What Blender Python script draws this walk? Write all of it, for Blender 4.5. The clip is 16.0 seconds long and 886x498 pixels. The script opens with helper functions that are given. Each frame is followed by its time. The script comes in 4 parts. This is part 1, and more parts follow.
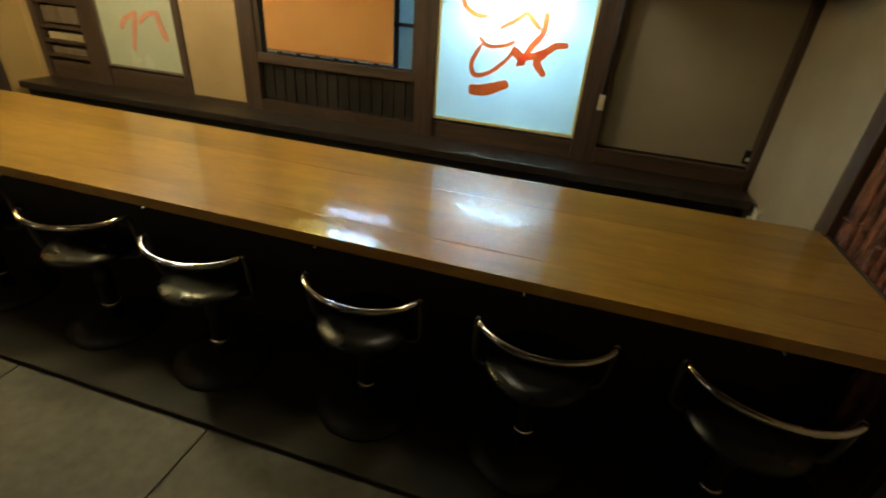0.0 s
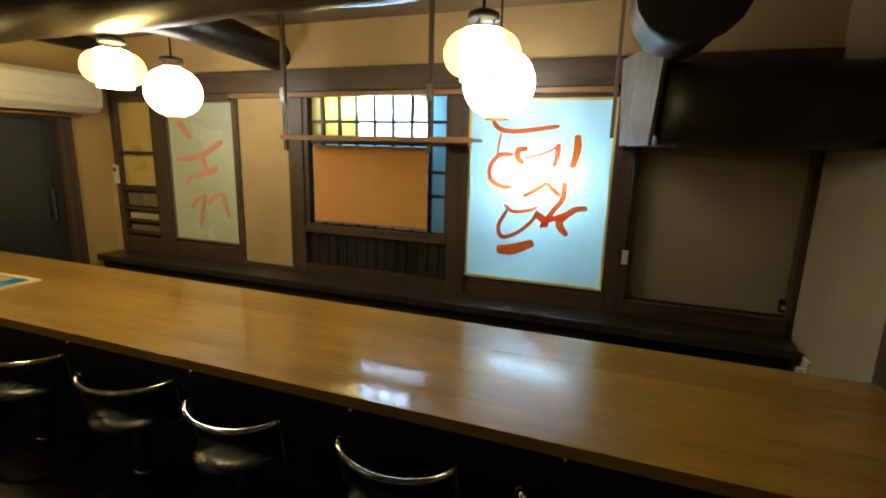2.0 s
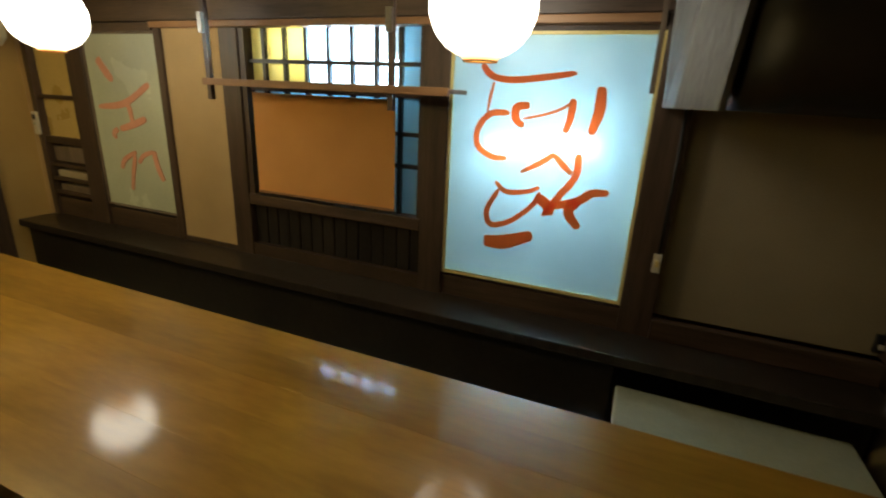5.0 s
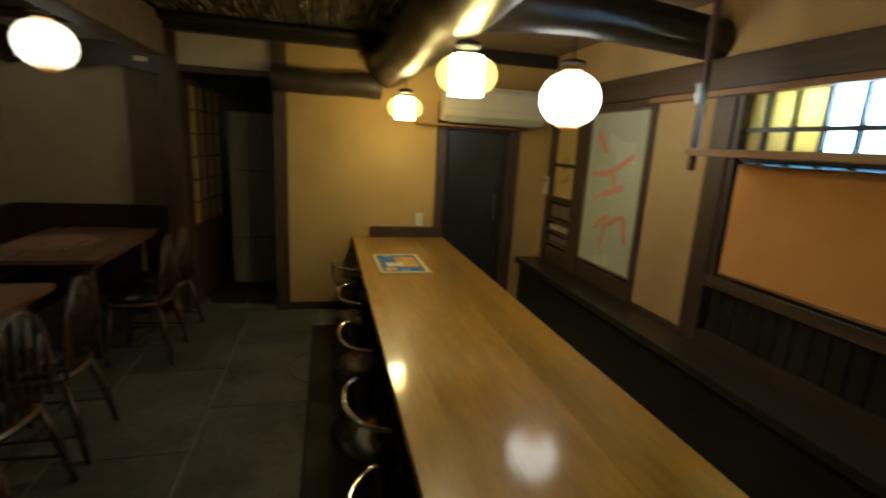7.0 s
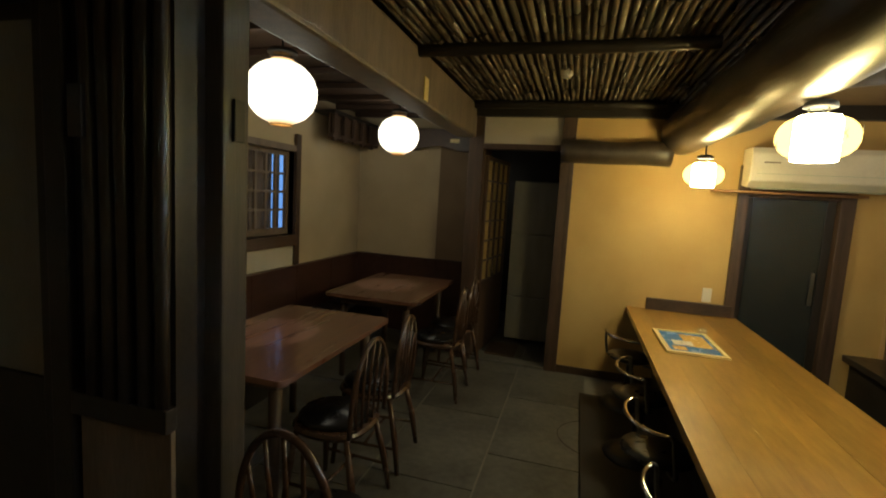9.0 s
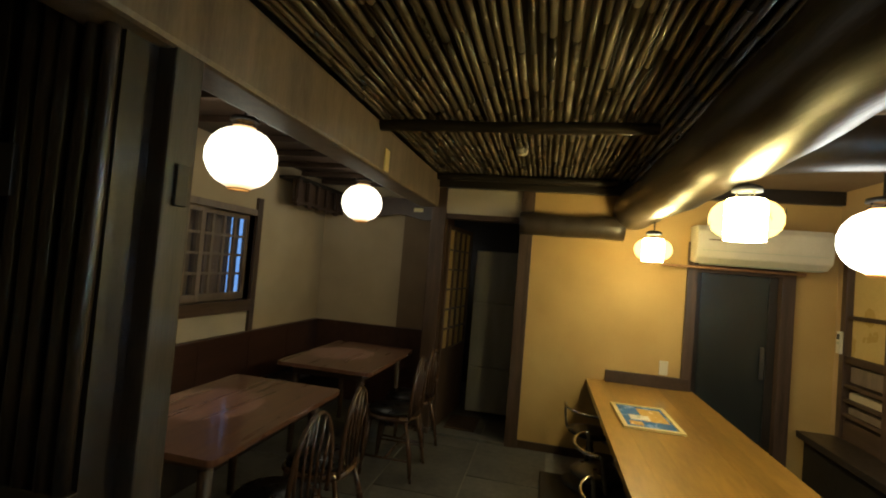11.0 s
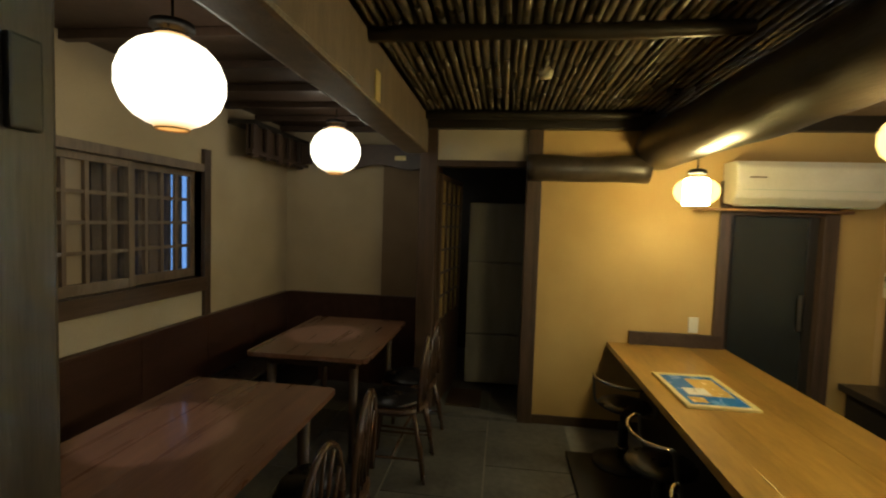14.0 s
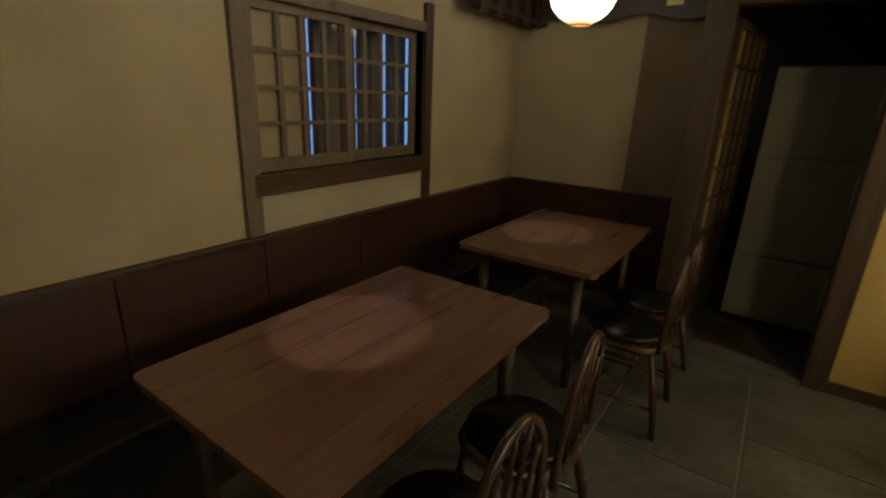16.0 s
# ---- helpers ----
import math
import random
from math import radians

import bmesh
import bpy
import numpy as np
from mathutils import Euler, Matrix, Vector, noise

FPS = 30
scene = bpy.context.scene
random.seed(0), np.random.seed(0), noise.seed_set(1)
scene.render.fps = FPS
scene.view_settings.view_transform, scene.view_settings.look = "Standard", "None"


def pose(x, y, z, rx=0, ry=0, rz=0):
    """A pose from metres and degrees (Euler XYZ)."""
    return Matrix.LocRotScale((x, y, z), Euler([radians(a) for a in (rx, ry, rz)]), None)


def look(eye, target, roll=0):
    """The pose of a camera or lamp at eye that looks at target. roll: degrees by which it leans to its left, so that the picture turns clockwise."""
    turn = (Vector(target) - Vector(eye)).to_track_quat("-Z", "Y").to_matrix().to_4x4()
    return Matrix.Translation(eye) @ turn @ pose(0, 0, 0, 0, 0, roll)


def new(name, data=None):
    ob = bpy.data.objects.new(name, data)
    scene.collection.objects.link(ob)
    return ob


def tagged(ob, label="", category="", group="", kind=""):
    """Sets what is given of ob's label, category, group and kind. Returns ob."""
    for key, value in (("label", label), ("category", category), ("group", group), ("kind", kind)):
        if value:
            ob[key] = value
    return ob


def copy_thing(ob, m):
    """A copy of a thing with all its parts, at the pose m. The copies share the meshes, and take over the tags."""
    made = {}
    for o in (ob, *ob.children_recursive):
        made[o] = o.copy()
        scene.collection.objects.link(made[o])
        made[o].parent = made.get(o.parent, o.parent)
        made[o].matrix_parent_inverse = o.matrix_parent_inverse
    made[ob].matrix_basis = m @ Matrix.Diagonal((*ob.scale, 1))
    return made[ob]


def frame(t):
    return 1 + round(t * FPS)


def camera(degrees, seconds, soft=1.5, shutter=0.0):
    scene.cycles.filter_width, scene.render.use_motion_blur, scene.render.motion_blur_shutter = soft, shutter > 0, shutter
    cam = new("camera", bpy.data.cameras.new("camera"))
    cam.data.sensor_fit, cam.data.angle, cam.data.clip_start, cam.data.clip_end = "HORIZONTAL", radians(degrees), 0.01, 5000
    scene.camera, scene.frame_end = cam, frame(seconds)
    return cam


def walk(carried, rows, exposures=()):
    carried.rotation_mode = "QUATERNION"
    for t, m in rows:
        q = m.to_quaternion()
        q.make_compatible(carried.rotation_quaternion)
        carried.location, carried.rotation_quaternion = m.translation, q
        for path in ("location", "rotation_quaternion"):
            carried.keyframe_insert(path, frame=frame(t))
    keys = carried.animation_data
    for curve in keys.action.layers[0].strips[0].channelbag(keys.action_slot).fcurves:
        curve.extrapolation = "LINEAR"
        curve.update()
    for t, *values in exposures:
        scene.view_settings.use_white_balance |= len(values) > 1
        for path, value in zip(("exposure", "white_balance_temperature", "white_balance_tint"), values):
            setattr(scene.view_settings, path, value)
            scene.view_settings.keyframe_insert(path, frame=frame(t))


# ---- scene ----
cam = camera(86.6, 16.0, soft=2.0, shutter=0.4)
EXPO = [(0.0, 1.1, 5150, 10), (1.0, 1.15, 5100, 10), (1.5, 0.9, 5050, 10), (2.0, 0.65, 5100, 10), (3.0, 0.35, 5200, 10), (5.5, -0.05, 5350, 10), (6.5, -0.3, 5050, 10), (7.0, -0.15, 5000, 10), (8.5, 0.55, 4950, 10), (14.0, 0.5, 4950, 10), (15.0, 0.45, 4900, 10), (16.0, 0.5, 5100, 10)]
PATH = [
    (0, (0.496, 0.744, 1.463), (0.056, 2.426, 0.475), 4.7),
    (0.5, (0.512, 0.753, 1.486), (0.209, 2.458, 0.485), 4.7),
    (1, (0.481, 0.728, 1.516), (0.06, 2.512, 0.717), 3.0),
    (1.5, (0.524, 0.689, 1.534), (-0.072, 2.546, 1.092), 1.5),
    (2, (0.506, 0.692, 1.522), (-0.158, 2.534, 1.115), 1.5),
    (2.5, (0.571, 0.718, 1.52), (-0.046, 2.572, 1.097), 1.4),
    (3, (0.601, 0.724, 1.472), (0.097, 2.606, 1.017), 2.1),
    (3.2, (0.612, 0.768, 1.462), (0.179, 2.66, 0.98), 2.0),
    (5.5, (0.376, 1.715, 1.592), (-0.585, 3.35, 0.957), 3.1),
    (6, (0.316, 1.777, 1.529), (-1.026, 3.167, 1.013), 3.8),
    (6.5, (0.32, 1.794, 1.55), (-1.351, 2.782, 1.07), 3.5),
    (7, (0.337, 1.736, 1.558), (-1.555, 2.22, 1.127), 3.2),
    (7.5, (0.372, 1.592, 1.553), (-1.586, 1.629, 1.15), 3.7),
    (8, (0.414, 1.533, 1.588), (-1.536, 1.233, 1.261), 3.6),
    (8.5, (0.431, 1.475, 1.573), (-1.491, 0.996, 1.297), 3.8),
    (9, (0.387, 1.492, 1.559), (-1.527, 0.954, 1.336), 3.4),
    (9.2, (0.4, 1.537, 1.582), (-1.532, 1.034, 1.46), 3.3),
    (11.3, (0.337, 1.567, 1.57), (-1.614, 1.131, 1.64), 4.8),
    (11.5, (0.299, 1.541, 1.557), (-1.654, 1.118, 1.477), 5.4),
    (12, (0.25, 1.532, 1.524), (-1.681, 1.15, 1.171), 4.4),
    (12.5, (0.198, 1.464, 1.52), (-1.727, 1.088, 1.129), 2.6),
    (13, (0.105, 1.244, 1.543), (-1.859, 1.07, 1.207), 2.6),
    (13.5, (-0.032, 1.162, 1.584), (-2.018, 1.114, 1.354), 2.2),
    (14, (-0.25, 1.143, 1.58), (-2.23, 0.89, 1.464), 1.9),
    (14.5, (-0.439, 1.015, 1.541), (-2.382, 0.593, 1.326), 3.1),
    (15, (-0.61, 0.924, 1.526), (-2.482, 0.336, 1.139), 3.8),
    (15.5, (-0.766, 0.93, 1.514), (-2.5, 0.062, 1.026), 3.1),
    (16, (-0.859, 0.941, 1.505), (-2.422, -0.143, 0.888), 2.2),
]
walk(cam, [(t, look(eye, target, roll)) for t, eye, target, roll in PATH], EXPO)

# ---- world and lamps ----
world = bpy.data.worlds.new("dusk")
scene.world = world
world.use_nodes = True
world.node_tree.nodes["Background"].inputs[0].default_value = (0.35, 0.5, 0.8, 1)
world.node_tree.nodes["Background"].inputs[1].default_value = 0.05
LANTERN_BAR = 76.0
LANTERN_NEAR = 11.0
LANTERN_ROUND = 9.0
LANTERN_CORNER = 6.5
LANTERN_BOOTH = 2.8
TUBE = 120.0
BULB = 190.0

# ---- materials ----
def nodes_of(name):
    m = bpy.data.materials.new(name)
    m.use_nodes = True
    return m, m.node_tree.nodes, m.node_tree.links


def surface(name, dark, light, rough=0.6, scale=6.0, stretch=(1, 1, 1), grain=60.0, bump=0.15, metal=0.0, piece=0.0, coat=0.0, spread=(0.3, 0.7), rough_var=0.12, island=0.0):
    """A two-scale procedural surface: broad mottling, fine grain, bump and uneven gloss, in object metres."""
    m, n, l = nodes_of(name)
    b = n["Principled BSDF"]
    mp = n.new("ShaderNodeMapping")
    mp.inputs["Scale"].default_value = stretch
    geo = n.new("ShaderNodeNewGeometry")
    l.new(geo.outputs["Position"], mp.inputs["Vector"])
    vec = mp.outputs["Vector"]
    info = n.new("ShaderNodeObjectInfo")
    if piece:
        add = n.new("ShaderNodeVectorMath")
        add.operation = "MULTIPLY_ADD"
        comb = n.new("ShaderNodeCombineXYZ")
        l.new(info.outputs["Random"], comb.inputs[0])
        l.new(info.outputs["Random"], comb.inputs[1])
        add.inputs[1].default_value = (17, 23, 0)
        l.new(comb.outputs[0], add.inputs[0])
        l.new(vec, add.inputs[2])
        vec = add.outputs[0]
    big = n.new("ShaderNodeTexNoise")
    big.inputs["Scale"].default_value, big.inputs["Detail"].default_value = scale, 5
    fine = n.new("ShaderNodeTexNoise")
    fine.inputs["Scale"].default_value, fine.inputs["Detail"].default_value = grain, 4
    l.new(vec, big.inputs["Vector"])
    l.new(vec, fine.inputs["Vector"])
    mixf = n.new("ShaderNodeMath")
    mixf.operation = "MULTIPLY_ADD"
    mixf.inputs[1].default_value = 0.35
    l.new(fine.outputs["Fac"], mixf.inputs[0])
    half = n.new("ShaderNodeMath")
    half.operation = "MULTIPLY"
    half.inputs[1].default_value = 0.65
    l.new(big.outputs["Fac"], half.inputs[0])
    l.new(half.outputs[0], mixf.inputs[2])
    ramp = n.new("ShaderNodeValToRGB")
    ramp.color_ramp.elements[0].position, ramp.color_ramp.elements[1].position = spread
    ramp.color_ramp.elements[0].color = (*dark, 1)
    ramp.color_ramp.elements[1].color = (*light, 1)
    l.new(mixf.outputs[0], ramp.inputs[0])
    col = ramp.outputs[0]
    if piece:
        hsv = n.new("ShaderNodeHueSaturation")
        val = n.new("ShaderNodeMapRange")
        val.inputs["To Min"].default_value, val.inputs["To Max"].default_value = 1 - piece, 1 + piece
        l.new(info.outputs["Random"], val.inputs["Value"])
        l.new(val.outputs[0], hsv.inputs["Value"])
        l.new(col, hsv.inputs["Color"])
        col = hsv.outputs[0]
    if island:
        hsv = n.new("ShaderNodeHueSaturation")
        val = n.new("ShaderNodeMapRange")
        val.inputs["To Min"].default_value, val.inputs["To Max"].default_value = 1 - island, 1 + island
        l.new(geo.outputs["Random Per Island"], val.inputs["Value"])
        l.new(val.outputs[0], hsv.inputs["Value"])
        l.new(col, hsv.inputs["Color"])
        col = hsv.outputs[0]
    l.new(col, b.inputs["Base Color"])
    rr = n.new("ShaderNodeMapRange")
    rr.inputs["To Min"].default_value, rr.inputs["To Max"].default_value = max(0.03, rough - rough_var), min(1, rough + rough_var)
    l.new(big.outputs["Fac"], rr.inputs["Value"])
    l.new(rr.outputs[0], b.inputs["Roughness"])
    b.inputs["Metallic"].default_value = metal
    if coat:
        b.inputs["Coat Weight"].default_value, b.inputs["Coat Roughness"].default_value = coat, 0.10
        b.inputs["Specular IOR Level"].default_value = 0.25
    bp = n.new("ShaderNodeBump")
    bp.inputs["Strength"].default_value, bp.inputs["Distance"].default_value = bump, 0.01
    l.new(mixf.outputs[0], bp.inputs["Height"])
    l.new(bp.outputs[0], b.inputs["Normal"])
    return m


def glow(name, color, strength):
    m, n, l = nodes_of(name)
    n.remove(n["Principled BSDF"])
    e = n.new("ShaderNodeEmission")
    e.inputs[0].default_value, e.inputs[1].default_value = (*color, 1), strength
    l.new(e.outputs[0], n["Material Output"].inputs[0])
    return m


def frosted(name, color, through_part=0.75, rough=0.25):
    """Milky glass or paper: lets light through scattered, with a weak gloss."""
    m, n, l = nodes_of(name)
    b = n["Principled BSDF"]
    b.inputs["Roughness"].default_value = rough
    noi = n.new("ShaderNodeTexNoise")
    noi.inputs["Scale"].default_value, noi.inputs["Detail"].default_value = 5, 4
    geo = n.new("ShaderNodeNewGeometry")
    l.new(geo.outputs["Position"], noi.inputs["Vector"])
    ramp = n.new("ShaderNodeValToRGB")
    ramp.color_ramp.elements[0].color = (*[c * 0.85 for c in color], 1)
    ramp.color_ramp.elements[1].color = (*color, 1)
    l.new(noi.outputs["Fac"], ramp.inputs[0])
    tr = n.new("ShaderNodeBsdfTranslucent")
    mx = n.new("ShaderNodeMixShader")
    mx.inputs[0].default_value = through_part
    l.new(ramp.outputs[0], b.inputs["Base Color"])
    l.new(ramp.outputs[0], tr.inputs["Color"])
    l.new(b.outputs[0], mx.inputs[1])
    l.new(tr.outputs[0], mx.inputs[2])
    l.new(mx.outputs[0], n["Material Output"].inputs[0])
    return m


PLASTER = surface("booth_plaster", (0.39, 0.315, 0.19), (0.51, 0.42, 0.265), 0.9, 2.2, grain=140, bump=0.12)
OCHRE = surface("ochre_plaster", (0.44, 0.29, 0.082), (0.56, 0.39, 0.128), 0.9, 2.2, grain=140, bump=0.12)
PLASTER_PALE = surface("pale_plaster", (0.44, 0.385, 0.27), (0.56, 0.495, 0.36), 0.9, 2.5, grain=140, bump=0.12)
# darker copy of the pale plaster: the bar end's dimness put into colour
PLASTER_DIM = surface("dimmed_pale_plaster", (0.27, 0.225, 0.14), (0.38, 0.32, 0.21), 0.9, 2.2, grain=140, bump=0.12)
OCHRE_N = surface("bar_back_plaster", (0.40, 0.28, 0.12), (0.53, 0.385, 0.18), 0.9, 2.2, grain=140, bump=0.12)
OCHRE_DIM = surface("dark_ochre_plaster", (0.16, 0.11, 0.06), (0.26, 0.19, 0.11), 0.9, 2.0, grain=120, bump=0.12)
POSTWOOD = surface("worn_post_wood", (0.022, 0.018, 0.015), (0.075, 0.062, 0.05), 0.5, 4, (5, 5, 0.4), 35, 0.25)
DARKWOOD = surface("dark_stained_wood", (0.028, 0.017, 0.011), (0.075, 0.045, 0.028), 0.5, 3, (1, 1, 1), 40, 0.2)
DARKWOOD_V = surface("dark_post_wood", (0.032, 0.02, 0.014), (0.10, 0.064, 0.042), 0.45, 4, (6, 6, 0.4), 30, 0.2)
DARKWOOD_H = surface("dark_rail_wood", (0.035, 0.022, 0.014), (0.11, 0.07, 0.045), 0.45, 4, (0.4, 6, 6), 30, 0.2)
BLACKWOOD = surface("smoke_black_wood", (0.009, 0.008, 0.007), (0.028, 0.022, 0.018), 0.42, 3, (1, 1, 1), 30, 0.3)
BLACKWOOD_S = surface("dark_slat_wood", (0.014, 0.011, 0.009), (0.045, 0.034, 0.026), 0.35, 4, (5, 5, 0.4), 30, 0.2)
# lit copy of the black hood wood: light on its side, as grey colour
HEWNLIT = surface("hewn_lit_side_wood", (0.045, 0.045, 0.046), (0.15, 0.148, 0.145), 0.5, 4, (3, 3, 0.8), 25, 0.5)
LOGWOOD = surface("hewn_log_wood", (0.016, 0.013, 0.010), (0.075, 0.058, 0.042), 0.36, 2.2, (0.5, 4, 4), 26, 0.35)
GREYWOOD = surface("worn_grey_wood", (0.11, 0.08, 0.055), (0.24, 0.185, 0.13), 0.55, 4, (3, 3, 0.5), 35, 0.25)
RAILWOOD = surface("orange_brown_rail", (0.20, 0.10, 0.04), (0.34, 0.19, 0.08), 0.45, 4, (0.4, 5, 5), 35, 0.15)
OAK = surface("varnished_counter_wood", (0.20, 0.10, 0.008), (0.50, 0.275, 0.024), 0.34, 3.0, (0.55, 2.6, 1), 16, 0.05, piece=0.14, coat=0.75, spread=(0.2, 0.8), rough_var=0.10)
TABLEWOOD = surface("red_brown_table_wood", (0.11, 0.052, 0.032), (0.22, 0.115, 0.072), 0.3, 3.0, (0.4, 6, 1), 30, 0.06, piece=0.08, coat=0.45)
WAINSCOT = surface("red_brown_panel", (0.034, 0.014, 0.010), (0.068, 0.031, 0.022), 0.42, 3, (0.5, 5, 4), 30, 0.12)
CHAIRWOOD = surface("lacquered_chair_wood", (0.035, 0.02, 0.012), (0.09, 0.05, 0.03), 0.25, 6, (1, 1, 1), 30, 0.05)
STONE = surface("slate_floor", (0.05, 0.048, 0.045), (0.14, 0.135, 0.124), 0.5, 3.5, (1, 1, 1), 22, 0.6, piece=0.14)
MORTAR = surface("floor_mortar", (0.16, 0.155, 0.14), (0.26, 0.25, 0.22), 0.85, 8, grain=90, bump=0.3)
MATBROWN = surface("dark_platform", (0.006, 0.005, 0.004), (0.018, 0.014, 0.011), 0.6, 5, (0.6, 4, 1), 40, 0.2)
CUSHION = surface("black_vinyl", (0.005, 0.005, 0.006), (0.012, 0.012, 0.014), 0.3, 12, grain=180, bump=0.12)
DULLSTEEL = surface("dull_steel_tube", (0.16, 0.15, 0.14), (0.26, 0.25, 0.23), 0.38, 8, grain=60, bump=0.04, metal=1.0)
CHROME = surface("chrome_tube", (0.55, 0.54, 0.52), (0.72, 0.71, 0.69), 0.10, 8, grain=60, bump=0.02, metal=1.0, rough_var=0.05)
BLACKMETAL = surface("black_metal", (0.006, 0.006, 0.007), (0.015, 0.015, 0.016), 0.5, 8, bump=0.05)
BAMBOO = surface("old_bamboo", (0.03, 0.025, 0.018), (0.20, 0.172, 0.125), 0.3, 3.0, (0.8, 3, 3), 30, 0.25, island=0.6)
BAMBOO_RED = surface("red_brown_bamboo", (0.035, 0.014, 0.009), (0.30, 0.12, 0.065), 0.36, 9, (3, 3, 1.6), 30, 0.6, spread=(0.4, 0.68), rough_var=0.2)
WHITEPLASTIC = surface("aged_white_plastic", (0.62, 0.58, 0.46), (0.74, 0.70, 0.57), 0.42, 5, bump=0.03)
BLINDCLOTH = surface("orange_blind_cloth", (0.60, 0.29, 0.065), (0.70, 0.36, 0.095), 0.85, 3, grain=220, bump=0.1)
SHELFBACK = surface("yellow_lit_niche_back", (0.5, 0.36, 0.1), (0.62, 0.46, 0.15), 0.3, 3, bump=0.02)
PANEL_PALE = surface("pale_green_glass", (0.50, 0.54, 0.40), (0.60, 0.63, 0.48), 0.25, 3, bump=0.02)
REDPAINT = frosted("vermilion_paint", (1.0, 0.36, 0.12), 0.85, 0.6)
REDFADED = surface("faded_red_paint", (0.62, 0.27, 0.15), (0.72, 0.38, 0.24), 0.6, 12, bump=0.05)
FRIDGE = surface("grey_door_panel", (0.20, 0.195, 0.17), (0.30, 0.29, 0.255), 0.45, 3, (3, 3, 0.6), bump=0.05)
YELLOWFRAME = surface("cream_yellow_frame", (0.66, 0.52, 0.16), (0.78, 0.64, 0.26), 0.4, 20, bump=0.03)
BLUEPRINT = surface("blue_print", (0.03, 0.14, 0.42), (0.07, 0.24, 0.56), 0.25, 14, bump=0.0)
GOLDPRINT = surface("golden_print", (0.62, 0.38, 0.05), (0.75, 0.52, 0.12), 0.25, 30, bump=0.0)
PAPERWHITE = surface("off_white_print", (0.7, 0.66, 0.5), (0.78, 0.74, 0.6), 0.3, 20, bump=0.0)
PALESTEEL = surface("pale_steel", (0.40, 0.43, 0.32), (0.52, 0.55, 0.42), 0.35, 6, bump=0.03)
CASEGREY = surface("grey_sign_case", (0.16, 0.18, 0.18), (0.24, 0.26, 0.26), 0.7, 3, bump=0.05)
KITCHENWHITE = surface("white_kitchen_wall", (0.62, 0.66, 0.66), (0.72, 0.76, 0.76), 0.6, 3, bump=0.05)
FROST_P = frosted("backlit_milk_glass", (0.72, 0.81, 0.79), 0.7, 0.06)
FROST_W = frosted("frosted_window_glass", (0.52, 0.68, 0.70), 0.7)
FROST_S = frosted("dim_frosted_glass", (0.50, 0.42, 0.30), 0.35)
m, n, l = nodes_of("clear_old_glass")
n["Principled BSDF"].inputs["Transmission Weight"].default_value = 1.0
n["Principled BSDF"].inputs["Roughness"].default_value = 0.04
n["Principled BSDF"].inputs["IOR"].default_value = 1.45
CLEAR = m
m, n, l = nodes_of("dull_dark_glass")
n["Principled BSDF"].inputs["Transmission Weight"].default_value = 0.75
n["Principled BSDF"].inputs["Base Color"].default_value = (0.10, 0.11, 0.11, 1)
n["Principled BSDF"].inputs["Roughness"].default_value = 0.22
gn = n.new("ShaderNodeTexNoise")
gn.inputs["Scale"].default_value = 9
gb = n.new("ShaderNodeBump")
gb.inputs["Strength"].default_value = 0.15
l.new(gn.outputs["Fac"], gb.inputs["Height"])
l.new(gb.outputs[0], n["Principled BSDF"].inputs["Normal"])
DIMGLASS = m
FROST_Y = frosted("yellow_frosted_glass", (0.70, 0.55, 0.22), 0.5)
def paper_glow(name, color, strength):
    """Lit paper: white-warm in the middle, amber and dimmer where the paper gathers at the end rings."""
    m = glow(name, color, strength)
    n, l = m.node_tree.nodes, m.node_tree.links
    co = n.new("ShaderNodeTexCoord")
    sep = n.new("ShaderNodeSeparateXYZ")
    l.new(co.outputs["Generated"], sep.inputs[0])
    ramp = n.new("ShaderNodeValToRGB")
    ramp.color_ramp.elements[0].position, ramp.color_ramp.elements[0].color = 0.0, (0.30, 0.13, 0.02, 1)
    ramp.color_ramp.elements[1].position, ramp.color_ramp.elements[1].color = 1.0, (0.30, 0.13, 0.02, 1)
    for at in (0.16, 0.84):
        e = ramp.color_ramp.elements.new(at)
        e.color = (*color, 1)
    l.new(sep.outputs[2], ramp.inputs[0])
    l.new(ramp.outputs[0], n["Emission"].inputs[0])
    return m


LANTERN_A = glow("lit_drum_paper", (1.0, 0.76, 0.31), LANTERN_BAR)
LANTERN_B = paper_glow("lit_booth_paper", (1.0, 0.80, 0.46), LANTERN_BOOTH)
LANTERN_D = paper_glow("lit_corner_paper", (1.0, 0.84, 0.57), LANTERN_CORNER)
LANTERN_E = glow("lit_near_drum_paper", (1.0, 0.84, 0.52), LANTERN_NEAR)
LANTERN_C = paper_glow("lit_white_paper", (1.0, 0.84, 0.57), LANTERN_ROUND)
SHELL_MAT = glow("lit_amber_shell", (1.0, 0.64, 0.12), 4.4)
n, l = SHELL_MAT.node_tree.nodes, SHELL_MAT.node_tree.links
clear, blend = n.new("ShaderNodeBsdfTransparent"), n.new("ShaderNodeMixShader")
clear.inputs[0].default_value = (1.0, 0.86, 0.5, 1)
blend.inputs[0].default_value = 0.42
l.new(clear.outputs[0], blend.inputs[1])
l.new(n["Emission"].outputs[0], blend.inputs[2])
l.new(blend.outputs[0], n["Material Output"].inputs[0])
TUBE_MAT = glow("fluorescent_tube", (0.62, 0.84, 1.0), TUBE)
# weaker glow, added to brighten the lower pane row
PANE_GLOW = glow("added_pane_glow", (0.66, 0.88, 1.0), TUBE * 0.11)
BULB_MAT = glow("cool_bulb", (0.80, 0.95, 1.0), BULB)
DUSK_MAT = glow("dusk_daylight", (0.36, 0.58, 0.95), 0.6)
